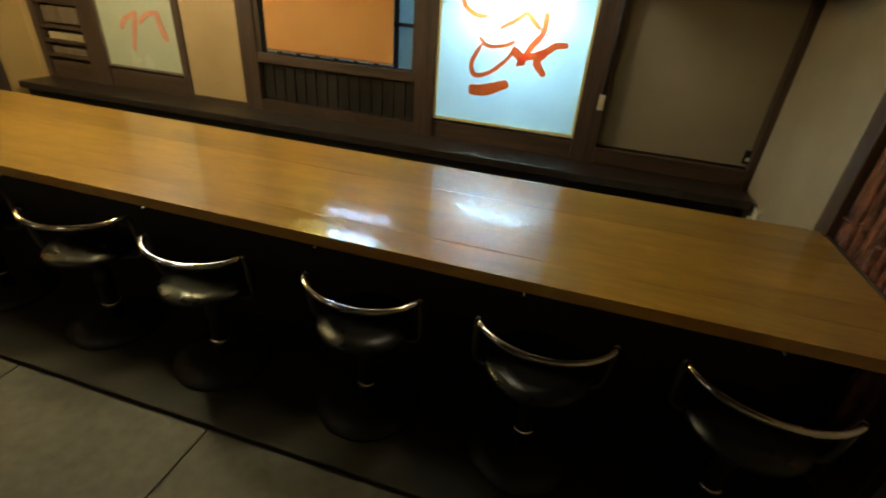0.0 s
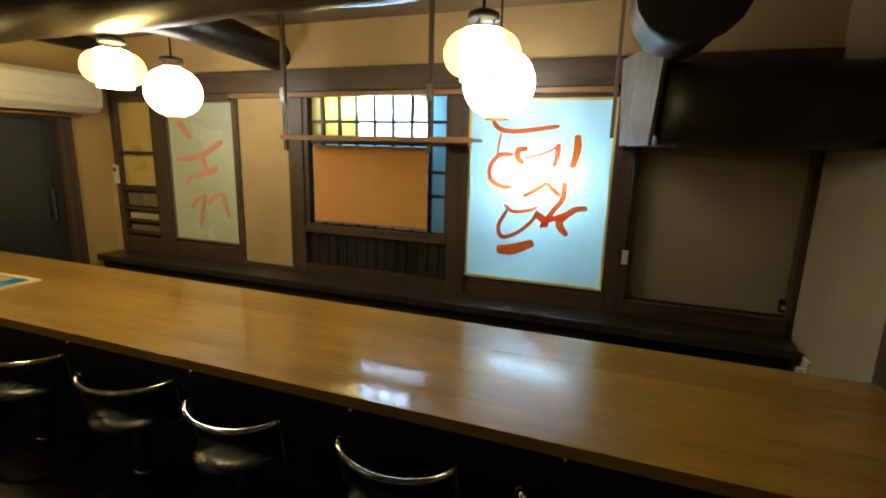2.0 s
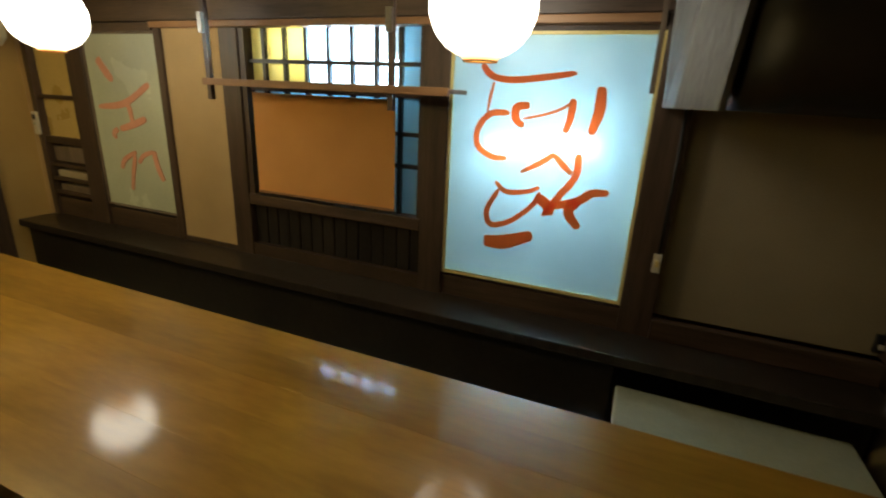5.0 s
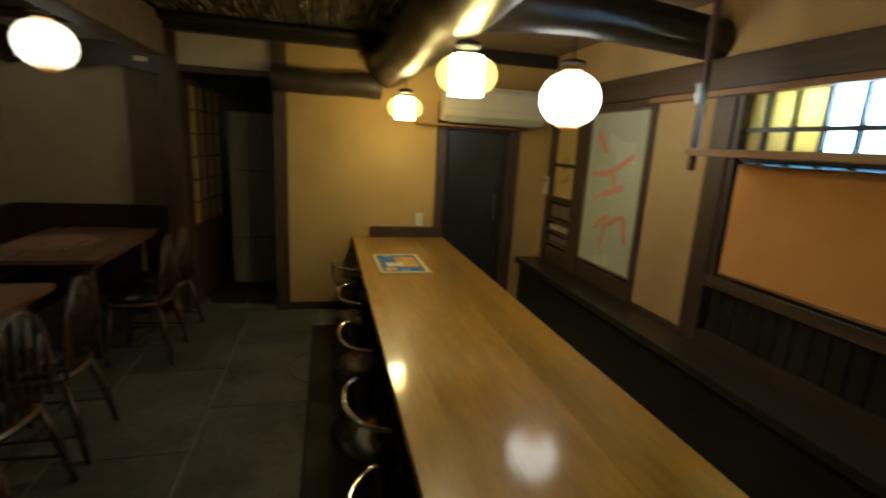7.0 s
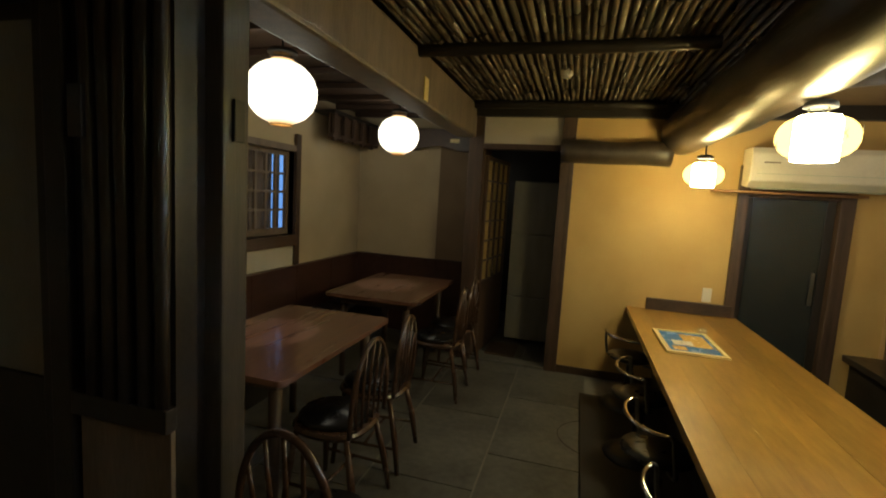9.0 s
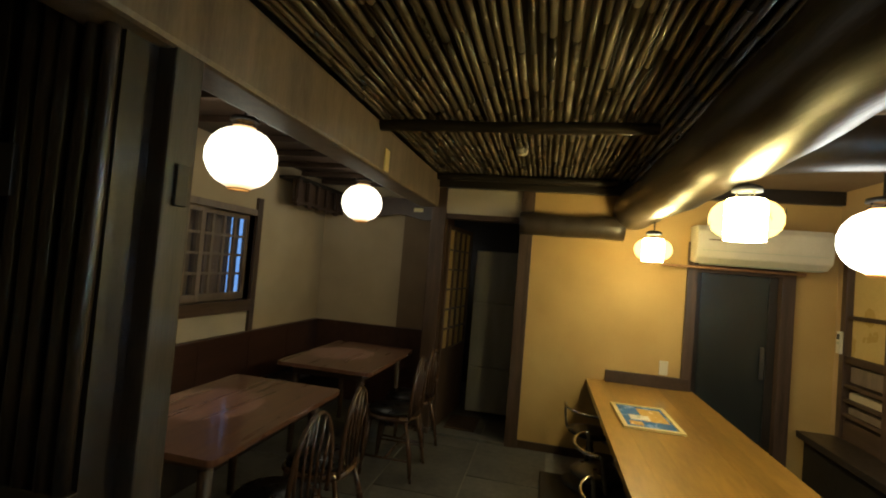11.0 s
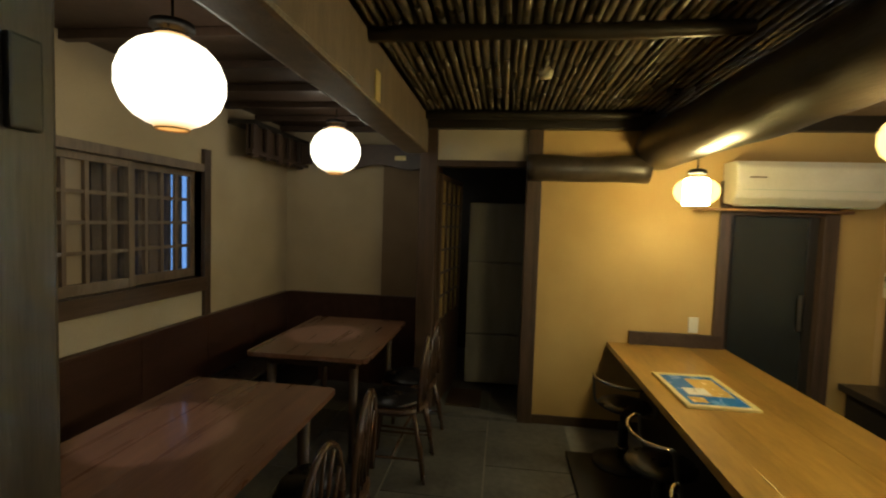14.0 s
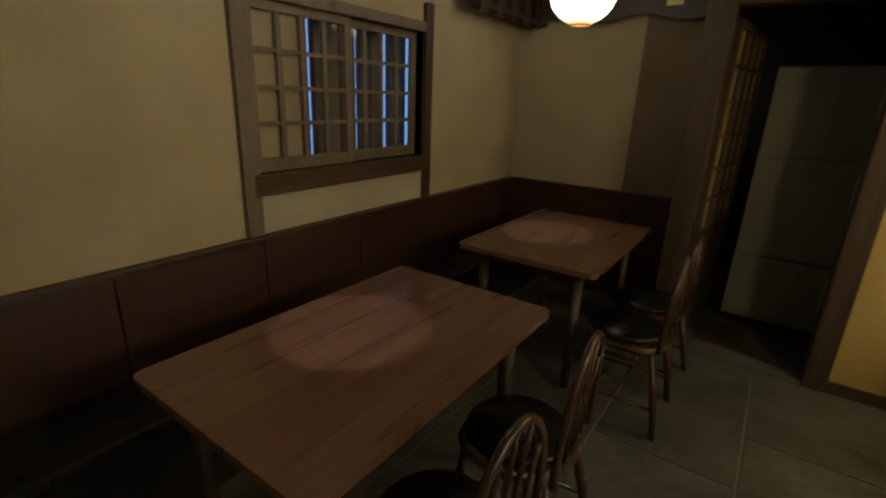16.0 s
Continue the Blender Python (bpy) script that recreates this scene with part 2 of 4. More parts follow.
AMBER = surface("amber_rib", (0.42, 0.22, 0.05), (0.55, 0.32, 0.1), 0.6, 20, bump=0.02)

# ---- mesh helpers ----
def box(bm, x0, x1, y0, y1, z0, z1, bevel=0.0):
    r = bmesh.ops.create_cube(bm, size=1.0)
    vs = r["verts"]
    for v in vs:
        v.co = Vector(((x0 + x1) / 2 + v.co.x * (x1 - x0), (y0 + y1) / 2 + v.co.y * (y1 - y0), (z0 + z1) / 2 + v.co.z * (z1 - z0)))
    if bevel:
        es = {e for v in vs for e in v.link_edges}
        bmesh.ops.bevel(bm, geom=list(es), offset=bevel, segments=2, affect="EDGES", profile=0.6)
    return bm


def boxed(*a, bevel=0.0):
    return box(bmesh.new(), *a, bevel=bevel)


def tube(bm, pts, radius, seg=10, closed=False, flat=1.0):
    """A round bar swept along pts; radius is a number or a function of the way along (0 to 1)."""
    pts = [Vector(p) for p in pts]
    n = len(pts)
    rings, up = [], None
    for i, p in enumerate(pts):
        if closed:
            t = pts[(i + 1) % n] - pts[i - 1]
        else:
            t = pts[min(i + 1, n - 1)] - pts[max(i - 1, 0)]
        t.normalize()
        if up is None:
            up = t.orthogonal().normalized()
        up = (up - t * up.dot(t)).normalized()
        side = t.cross(up)
        r = radius(i / max(1, n - 1)) if callable(radius) else radius
        rings.append([bm.verts.new(p + (up * math.cos(a) * flat + side * math.sin(a)) * r) for a in (2 * math.pi * k / seg for k in range(seg))])
    for i in range(n if closed else n - 1):
        a, b = rings[i], rings[(i + 1) % n]
        for k in range(seg):
            f = bm.faces.new((a[k], a[(k + 1) % seg], b[(k + 1) % seg], b[k]))
            f.smooth = True
    if not closed:
        bm.faces.new(rings[0][::-1])
        bm.faces.new(rings[-1])
    return bm


def lathe(bm, profile, seg=28, center=(0, 0, 0)):
    """Turned shape from (radius, z) pairs; radius 0 closes an end."""
    c = Vector(center)
    rings = []
    for r, z in profile:
        if r < 1e-6:
            rings.append([bm.verts.new(c + Vector((0, 0, z)))])
        else:
            rings.append([bm.verts.new(c + Vector((r * math.cos(2 * math.pi * k / seg), r * math.sin(2 * math.pi * k / seg), z))) for k in range(seg)])
    for a, b in zip(rings, rings[1:]):
        for k in range(seg):
            k2 = (k + 1) % seg
            if len(a) == 1 and len(b) == 1:
                continue
            if len(a) == 1:
                f = bm.faces.new((a[0], b[k], b[k2]))
            elif len(b) == 1:
                f = bm.faces.new((a[k], b[0], a[k2]))
            else:
                f = bm.faces.new((a[k], b[k], b[k2], a[k2]))
            f.smooth = True
    return bm


def curve_pts(ctrl, n=24):
    """Points on a smooth line through ctrl (Catmull-Rom)."""
    c = [Vector(p) for p in ctrl]
    c = [c[0] * 2 - c[1]] + c + [c[-1] * 2 - c[-2]]
    out = []
    spans = len(c) - 3
    for i in range(n + 1):
        u = i / n * spans
        k = min(int(u), spans - 1)
        t = u - k
        p0, p1, p2, p3 = c[k:k + 4]
        out.append(0.5 * ((2 * p1) + (p2 - p0) * t + (2 * p0 - 5 * p1 + 4 * p2 - p3) * t * t + (3 * p1 - p0 - 3 * p2 + p3) * t ** 3))
    return out


def mesh_of(name, bm, material):
    bmesh.ops.recalc_face_normals(bm, faces=bm.faces[:])
    me = bpy.data.meshes.new(name)
    bm.to_mesh(me)
    bm.free()
    me.materials.append(material)
    return me


def part(name, bm, material, parent, label=""):
    ob = new(name, mesh_of(name, bm, material))
    ob.parent = parent
    if label:
        ob["label"] = label
    return ob


def whole(name, bm, material, label, category, kind="", group=""):
    return tagged(new(name, mesh_of(name, bm, material)), label, category, group, kind)


def empty(name, label, category, at=(0, 0, 0), kind="", group=""):
    ob = new(name)
    ob.location = at
    ob.empty_display_size = 0.1
    return tagged(ob, label, category, group, kind)


def structure(name, bm, material, label, category="structure"):
    return whole(name, bm, material, label, category, "structure")


# ---- plan ----
BACK, FAR, SOUTH, RIGHT = 3.843, -4.0, -0.965, 1.55
ALC = -4.62
CEIL = 2.42
CT = 0.69

# floor: mortar bed, the slabs come last
structure("floor", boxed(-6.4, 2.0, -1.3, 5.4, -0.15, -0.006), MORTAR, "dark stone slab floor with pale joints", "floor")

# back wall, built of plaster fields between timber posts, with an opening for the kitchen window
wn = structure("wall_north", boxed(-4.0, -3.89, BACK, BACK + 0.12, 0, CEIL), OCHRE_N, "ochre plaster and timber wall behind the bar", "wall")
part("plaster_field", boxed(-2.43, -1.94, BACK, BACK + 0.12, 0.5, 1.9), OCHRE_N, wn)
part("plaster_field", boxed(-3.89, RIGHT, BACK, BACK + 0.12, 2.1, CEIL), OCHRE_N, wn)
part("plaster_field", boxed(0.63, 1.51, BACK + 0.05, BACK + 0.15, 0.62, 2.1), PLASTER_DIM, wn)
part("base_field", boxed(-3.89, RIGHT, BACK, BACK + 0.12, 0, 0.5), DARKWOOD, wn)
part("top_filler", boxed(-0.46, 0.48, BACK + 0.021, BACK + 0.11, 1.871, 1.936), DARKWOOD_H, wn)
part("top_filler", boxed(-3.22, -1.94, BACK + 0.021, BACK + 0.11, 1.881, 1.936), DARKWOOD_H, wn)
part("ledge_trim", boxed(-2.43, -1.94, BACK - 0.006, BACK - 0.001, 0.52, 0.552), DARKWOOD_H, wn)
part("base_field", boxed(0.63, RIGHT, BACK, BACK + 0.12, 0.5, 0.62), DARKWOOD, wn)
part("base_field", boxed(-3.89, -2.43, BACK, BACK + 0.12, 0.5, 0.66), DARKWOOD_H, wn)
part("base_field", boxed(-0.46, 0.48, BACK, BACK + 0.12, 0.5, 0.63), DARKWOOD_H, wn)
part("filler", boxed(-3.89, -3.4, BACK + 0.1, BACK + 0.16, 0.66, 1.9), DARKWOOD, wn)
for i, (a, b) in enumerate(((-3.9, -3.84), (-3.40, -3.22), (-2.485, -2.43), (-1.94, -1.80), (-0.60, -0.46), (0.48, 0.63), (1.51, 1.55))):
    part("post", boxed(a, b, BACK - 0.022, BACK + 0.12, 0.5, 2.1, bevel=0.006), DARKWOOD_V, wn, "dark timber post")
part("lintel", boxed(-3.89, RIGHT, BACK - 0.035, BACK + 0.115, 1.935, 2.1, bevel=0.008), DARKWOOD_H, wn, "dark timber lintel")
part("picture_rail", boxed(-2.47, 0.47, BACK - 0.055, BACK + 0.02, 1.895, 1.93, bevel=0.005), RAILWOOD, wn, "orange-brown thin rail")
part("picture_rail", boxed(-3.89, -2.49, BACK - 0.03, BACK + 0.1, 1.88, 1.93, bevel=0.005), DARKWOOD_H, wn)
# panel under the kitchen window
part("apron_board", boxed(-1.8, -0.6, BACK + 0.03, BACK + 0.1, 0.5, 0.86), BLACKWOOD, wn)
for i in range(14):
    x = -1.78 + i * 0.0855
    part("batten", boxed(x, x + 0.078, BACK + 0.018, BACK + 0.034, 0.6, 0.855, bevel=0.004), BLACKWOOD, wn)
part("apron_rail", boxed(-1.8, -0.6, BACK - 0.015, BACK + 0.1, 0.5, 0.6), DARKWOOD, wn)

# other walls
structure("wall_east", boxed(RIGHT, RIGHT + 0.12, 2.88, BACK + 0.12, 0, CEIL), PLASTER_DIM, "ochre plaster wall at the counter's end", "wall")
w2 = structure("wall_east_screen", boxed(RIGHT + 0.02, RIGHT + 0.12, 1.95, 2.88, 0, CEIL), BLACKWOOD, "reddish bamboo screen wall between dark posts", "wall")
part("post", boxed(RIGHT - 0.03, RIGHT + 0.02, 2.78, 2.88, 0, CEIL, bevel=0.005), DARKWOOD_V, w2)
part("post", boxed(RIGHT - 0.03, RIGHT + 0.02, 1.96, 2.09, 0, CEIL, bevel=0.005), DARKWOOD_V, w2)
for i in range(12):
    y = 2.118 + i * 0.0565
    bm = bmesh.new()
    top = CEIL
    pts = [(RIGHT + 0.012 + 0.004 * math.sin(i * 2.1 + k), y + 0.003 * math.sin(k * 1.7 + i), top * k / 8) for k in range(9)]
    tube(bm, pts, lambda u, i=i: 0.026 + 0.003 * math.sin(u * 28 + i), 8)
    pole = part("bamboo_pole", bm, BAMBOO_RED, w2)
    for k in range(6):
        z = 0.2 + 0.4 * k + 0.19 * math.sin(i * 4.7)
        bm = bmesh.new()
        lathe(bm, [(0.026, -0.008), (0.0315, -0.003), (0.0325, 0.001), (0.0315, 0.004), (0.026, 0.008)], 10, (RIGHT + 0.012, y, z))
        part("node_ring", bm, BAMBOO_RED, pole)
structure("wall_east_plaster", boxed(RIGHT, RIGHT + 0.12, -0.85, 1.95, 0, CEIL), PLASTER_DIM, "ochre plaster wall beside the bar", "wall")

# entrance side wall with the slatted screen, facing the entrance space
ws = structure("wall_entrance", boxed(-0.70, -0.63, 0.10, 0.36, 0, CEIL), BLACKWOOD, "dark slatted wooden screen wall by the entrance", "wall")
part("backing", boxed(-0.735, -0.63, 0.361, 0.455, 0, CEIL), BLACKWOOD, ws)
# plaster panel in shade, darkened by using the wood colour
part("panel", boxed(-0.63, -0.612, 0.12, 0.455, 0.06, 0.86, bevel=0.004), GREYWOOD, ws, "low panel, shade put into its dark colour")
part("rail", boxed(-0.63, -0.59, 0.11, 0.46, 0.86, 0.93, bevel=0.005), BLACKWOOD, ws)
for i, y in enumerate((0.185, 0.248, 0.305, 0.375, 0.435)):
    bm = bmesh.new()
    tube(bm, [(-0.607, y + 0.003 * math.sin(i + k), 0.93 + (CEIL - 0.93) * k / 6) for k in range(7)], lambda u, i=i: 0.021 + 0.002 * math.sin(u * 9 + i), 8)
    part("slat", bm, BLACKWOOD_S, ws, "smooth dark round slat")
part("post", boxed(-0.845, -0.737, 0.361, 0.515, 0, CEIL, bevel=0.008), POSTWOOD, ws, "worn grey-brown square post")
part("switch_plate", boxed(-0.815, -0.77, 0.516, 0.527, 1.68, 1.80, bevel=0.004), BLACKMETAL, ws, "black switch plate")
part("switch_plate", boxed(-0.589, -0.575, 0.15, 0.20, 1.66, 1.80, bevel=0.004), BLACKMETAL, ws, "black switch plate")
d1 = structure("door_1", boxed(-0.69, -0.66, -0.75, 0.02, 0, 2.05), BLACKWOOD, "dark wooden entrance door", "door")
part("door_frame", boxed(-0.70, -0.60, 0.02, 0.10, 0, CEIL, bevel=0.006), BLACKWOOD, d1)
part("door_frame", boxed(-0.70, -0.60, -0.84, -0.75, 0, CEIL, bevel=0.006), BLACKWOOD, d1)
part("door_head", boxed(-0.70, -0.60, -0.75, 0.02, 2.05, CEIL, bevel=0.006), BLACKWOOD, d1)
for a in ((-0.75, -0.66), (-0.07, 0.02)):
    part("stile", boxed(-0.66, -0.64, a[0], a[1], 0, 2.05, bevel=0.004), BLACKWOOD, d1)
part("rail", boxed(-0.66, -0.64, -0.66, -0.07, 0.8, 0.92, bevel=0.004), BLACKWOOD, d1)
part("pane", boxed(-0.659, -0.652, -0.66, -0.07, 0.92, 2.0), FRIDGE, d1, "dim grey pane")
structure("wall_entrance_end", boxed(-0.84, RIGHT + 0.12, -1.05, -0.85, 0, CEIL), PLASTER_PALE, "plain plaster wall at the entrance", "wall")
structure("wall_booth_end", boxed(-0.84, -0.71, SOUTH, 0.36, 0, CEIL), PLASTER_PALE, "plaster wall at the end of the booth", "wall")

# south wall round the booth window
WX0, WX1, WZ0, WZ1 = -3.31, -2.11, 1.14, 1.87
wsw = structure("wall_south", boxed(ALC - 0.1, WX0, SOUTH - 0.1, SOUTH, 0, CEIL), PLASTER, "ochre plaster wall behind the booth", "wall")
part("plaster_field", boxed(WX1, -0.84, SOUTH - 0.1, SOUTH, 0, CEIL), PLASTER, wsw)
part("plaster_field", boxed(WX0, WX1, SOUTH - 0.1, SOUTH, WZ1, CEIL), PLASTER, wsw)
part("plaster_field", boxed(WX0, WX1, SOUTH - 0.1, SOUTH, 0, WZ0), PLASTER_PALE, wsw)
structure("wall_alcove", boxed(ALC - 0.1, ALC, SOUTH, 0.5, 0, CEIL), PLASTER, "ochre plaster end wall of the booth", "wall")
# darker brown than the rest of the end wall
structure("wall_alcove_panel", boxed(ALC, ALC + 0.012, 0.0, 0.459, 0.859, 2.2), OCHRE_DIM, "darker brown panel at the booth's end wall", "wall")
wp = structure("wall_partition", boxed(ALC, FAR - 0.101, 0.46, 0.56, 0, CEIL), WAINSCOT, "red-brown wooden partition beside the doorway", "wall")
part("post", boxed(FAR - 0.1, FAR + 0.03, 0.46, 0.60, 0, CEIL, bevel=0.006), DARKWOOD_V, wp, "dark square post")

# far wall with the doorway, the plaster field and the second opening
DZ = 2.02
wf = structure("wall_west", boxed(FAR - 0.1, FAR, 1.42, 2.77, 0, 1.95), OCHRE, "amber-lit ochre plaster wall at the bar's far end", "wall")
part("plaster_field", boxed(FAR - 0.1, FAR, 0.60, 1.305, DZ + 0.05, 2.31), PLASTER_PALE, wf)
part("plaster_field", boxed(FAR - 0.1, FAR, 1.42, BACK, 1.95, 2.31), OCHRE, wf)
part("plaster_field", boxed(FAR - 0.1, FAR, 3.53, BACK, 0.0, 1.95), OCHRE, wf)
part("plaster_field", boxed(FAR - 0.1, FAR, 2.8, 3.53, 1.72, 1.95), OCHRE, wf)
part("door_post", boxed(FAR - 0.11, FAR + 0.035, 1.305, 1.42, 0, 2.31, bevel=0.006), DARKWOOD_V, wf, "dark square post")
part("door_head", boxed(FAR - 0.1, FAR + 0.02, 0.60, 1.305, DZ, DZ + 0.05, bevel=0.004), DARKWOOD, wf)
part("door_post", boxed(FAR - 0.1, FAR + 0.03, 2.73, 2.81, 0, 1.95, bevel=0.005), DARKWOOD_V, wf)
part("door_post", boxed(FAR - 0.1, FAR + 0.03, 3.44, 3.54, 0, 1.76, bevel=0.005), DARKWOOD_V, wf)
part("door_head", boxed(FAR - 0.1, FAR + 0.025, 2.81, 3.44, 1.70, 1.76, bevel=0.004), DARKWOOD, wf)
part("head_beam", boxed(FAR - 0.1, FAR + 0.06, 0.5, BACK, 2.31, CEIL, bevel=0.008), BLACKWOOD, wf)
bm = bmesh.new()
tube(bm, [(FAR + 0.04, 1.30 + 0.9 * k / 14, 2.015 + 0.005 * math.sin(k * 0.7)) for k in range(15)], lambda u: 0.10 + 0.004 * math.sin(u * 9), 14)
part("log_lintel", bm, LOGWOOD, wf, "smoked round log over the plaster field")
part("baseboard", boxed(FAR, FAR + 0.018, 1.42, 2.77, 0, 0.07, bevel=0.003), DARKWOOD, wf)
part("wall_socket", boxed(FAR, FAR + 0.012, 2.56, 2.63, 0.80, 0.92, bevel=0.004), WHITEPLASTIC, wf, "cream wall socket plate")

d3 = structure("door_3", boxed(FAR - 0.065, FAR - 0.035, 2.81, 2.86, 0, 1.70, bevel=0.003), BLACKWOOD, "dark glazed sliding door to the pantry", "door")
part("stile", boxed(FAR - 0.065, FAR - 0.035, 3.38, 3.44, 0, 1.70, bevel=0.003), BLACKWOOD, d3)
part("rail", boxed(FAR - 0.065, FAR - 0.035, 2.86, 3.38, 0, 0.12), BLACKWOOD, d3)
part("pane", boxed(FAR - 0.053, FAR - 0.047, 2.86, 3.38, 0.12, 1.70), DIMGLASS, d3, "dull dark glass pane")
part("pull", boxed(FAR - 0.035, FAR - 0.02, 3.33, 3.36, 0.85, 1.12, bevel=0.004), DULLSTEEL, d3, "dull grey pull handle")

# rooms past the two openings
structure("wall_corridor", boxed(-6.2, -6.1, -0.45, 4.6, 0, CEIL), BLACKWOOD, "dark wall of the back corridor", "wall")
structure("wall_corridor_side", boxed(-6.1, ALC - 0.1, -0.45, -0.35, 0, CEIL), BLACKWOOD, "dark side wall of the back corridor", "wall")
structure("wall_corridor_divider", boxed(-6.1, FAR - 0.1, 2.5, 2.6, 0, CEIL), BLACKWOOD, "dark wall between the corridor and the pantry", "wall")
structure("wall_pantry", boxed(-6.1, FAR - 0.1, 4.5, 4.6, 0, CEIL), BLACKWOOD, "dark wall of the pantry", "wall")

# ceiling
structure("ceiling", boxed(-6.3, RIGHT + 0.2, -1.2, 5.3, CEIL + 0.06, CEIL + 0.18), BLACKWOOD, "smoke-black boarded ceiling", "ceiling")
structure("ceiling_booth", boxed(-4.75, RIGHT + 0.15, -1.15, 0.34, CEIL, CEIL + 0.059), DARKWOOD, "dark red-brown boarded booth ceiling", "ceiling")
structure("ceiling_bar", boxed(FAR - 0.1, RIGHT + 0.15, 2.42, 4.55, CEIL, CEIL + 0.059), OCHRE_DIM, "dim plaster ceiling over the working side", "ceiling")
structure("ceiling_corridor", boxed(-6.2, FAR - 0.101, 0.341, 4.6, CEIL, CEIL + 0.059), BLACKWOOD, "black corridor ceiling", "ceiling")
structure("ceiling_side", boxed(RIGHT - 0.01, RIGHT + 0.15, 0.341, 2.419, CEIL + 0.001, CEIL + 0.059), BLACKWOOD, "black edge board of the ceiling", "ceiling")
bm = bmesh.new()
rnd = random.Random(4)
y = 0.54
while y < 2.4:
    w = rnd.uniform(0.018, 0.030)
    x = FAR - 0.05
    while x < RIGHT:
        ln = rnd.uniform(0.35, 0.8)
        dz = rnd.uniform(-0.006, 0.006)
        x1 = min(x + ln, RIGHT)
        tube(bm, [(x, y, CEIL + 0.02 + dz), ((x + x1) / 2, y + rnd.uniform(-0.003, 0.003), CEIL + 0.02 + dz * 0.5), (x1 - 0.004, y, CEIL + 0.02 - dz)], w * 0.62, 6)
        x = x1
    y += w * 2 - 0.006
structure("ceiling_bamboo", bm, BAMBOO, "ceiling of split bamboo poles laid side by side", "ceiling")
for x in (-3.86, -2.32, -0.9, 0.5):
    bm = bmesh.new()
    tube(bm, [(x + 0.01 * math.sin(k), 0.5 + 1.6 * k / 8, CEIL - 0.025) for k in range(9)], lambda u: 0.034 + 0.003 * math.sin(u * 11), 10)
    whole("ceiling_joist", bm, BLACKWOOD, "thin smoke-black round joist under the bamboo ceiling", "joist", "structure")

# beams
bm = boxed(-4.0, RIGHT, 0.33, 0.52, 2.12, 2.42, bevel=0.02)
whole("booth_beam", bm, GREYWOOD, "heavy worn timber beam along the booth", "beam", "structure")
def log_line(u):
    return Vector((-3.97 + 5.45 * u, 2.265 + 0.015 * math.sin(u * 7), 2.175 + 0.01 * math.sin(u * 10 + 1)))
bm = bmesh.new()
tube(bm, [log_line(k / 60) for k in range(61)], lambda u: 0.168 + 0.005 * math.sin(u * 31) + 0.003 * math.sin(u * 77), 20)
whole("log_beam", bm, LOGWOOD, "long crooked hewn log beam over the counter", "beam", "structure")
bm = bmesh.new()
tube(bm, [(-2.0 + 0.03 * math.sin(k * 0.5), 2.3 + 1.56 * k / 12, 2.20 + 0.05 * math.sin(k / 12 * math.pi)) for k in range(13)], lambda u: 0.125 - 0.015 * u, 14)
whole("cross_beam", bm, BLACKWOOD, "smoke-black bent cross beam from the log to the wall", "beam", "structure")

# ---- bar ----
counter = empty("bar_counter", "long varnished oak bar counter on a dark base", "counter")
for i in range(6):
    y0 = 1.975 + i * 0.1425
    part("plank", boxed(FAR, RIGHT - 0.02, y0, y0 + 0.1425, CT - 0.042, CT + (0.0, 0.0003, 0.00015)[i % 3], bevel=0.0008), OAK, counter)
part("front_panel", boxed(FAR, RIGHT - 0.03, 2.24, 2.29, 0.0, CT - 0.042), BLACKWOOD, counter, "black-stained front panel")
part("back_panel", boxed(FAR, RIGHT - 0.03, 2.74, 2.78, 0.0, CT - 0.042), BLACKWOOD, counter)
part("end_upstand", boxed(FAR + 0.001, FAR + 0.035, 2.13, 2.79, CT, CT + 0.10, bevel=0.004), DARKWOOD, counter, "dark low upstand board")
part("edge_strip", boxed(RIGHT - 0.022, RIGHT - 0.012, 2.1, 2.83, CT, CT + 0.008, bevel=0.002), DULLSTEEL, counter, "thin metal edge strip")
for i in range(7):
    x = 1.2 - i * 0.76
    bm = bmesh.new()
    tube(bm, [(x, 2.06, CT - 0.056), (x, 2.06, CT - 0.085), (x, 2.03, CT - 0.095)], 0.006, 8)
    part("bag_hook", bm, CHROME, counter, "small chrome bag hook")
# near-black colour carries the shade that falls below the counter
whole("counter_platform", boxed(-3.52, RIGHT - 0.04, 1.63, 2.24, -0.006, 0.022, bevel=0.006), MATBROWN, "low board under the bar stools, shade darkened into its colour", "platform", "structure")


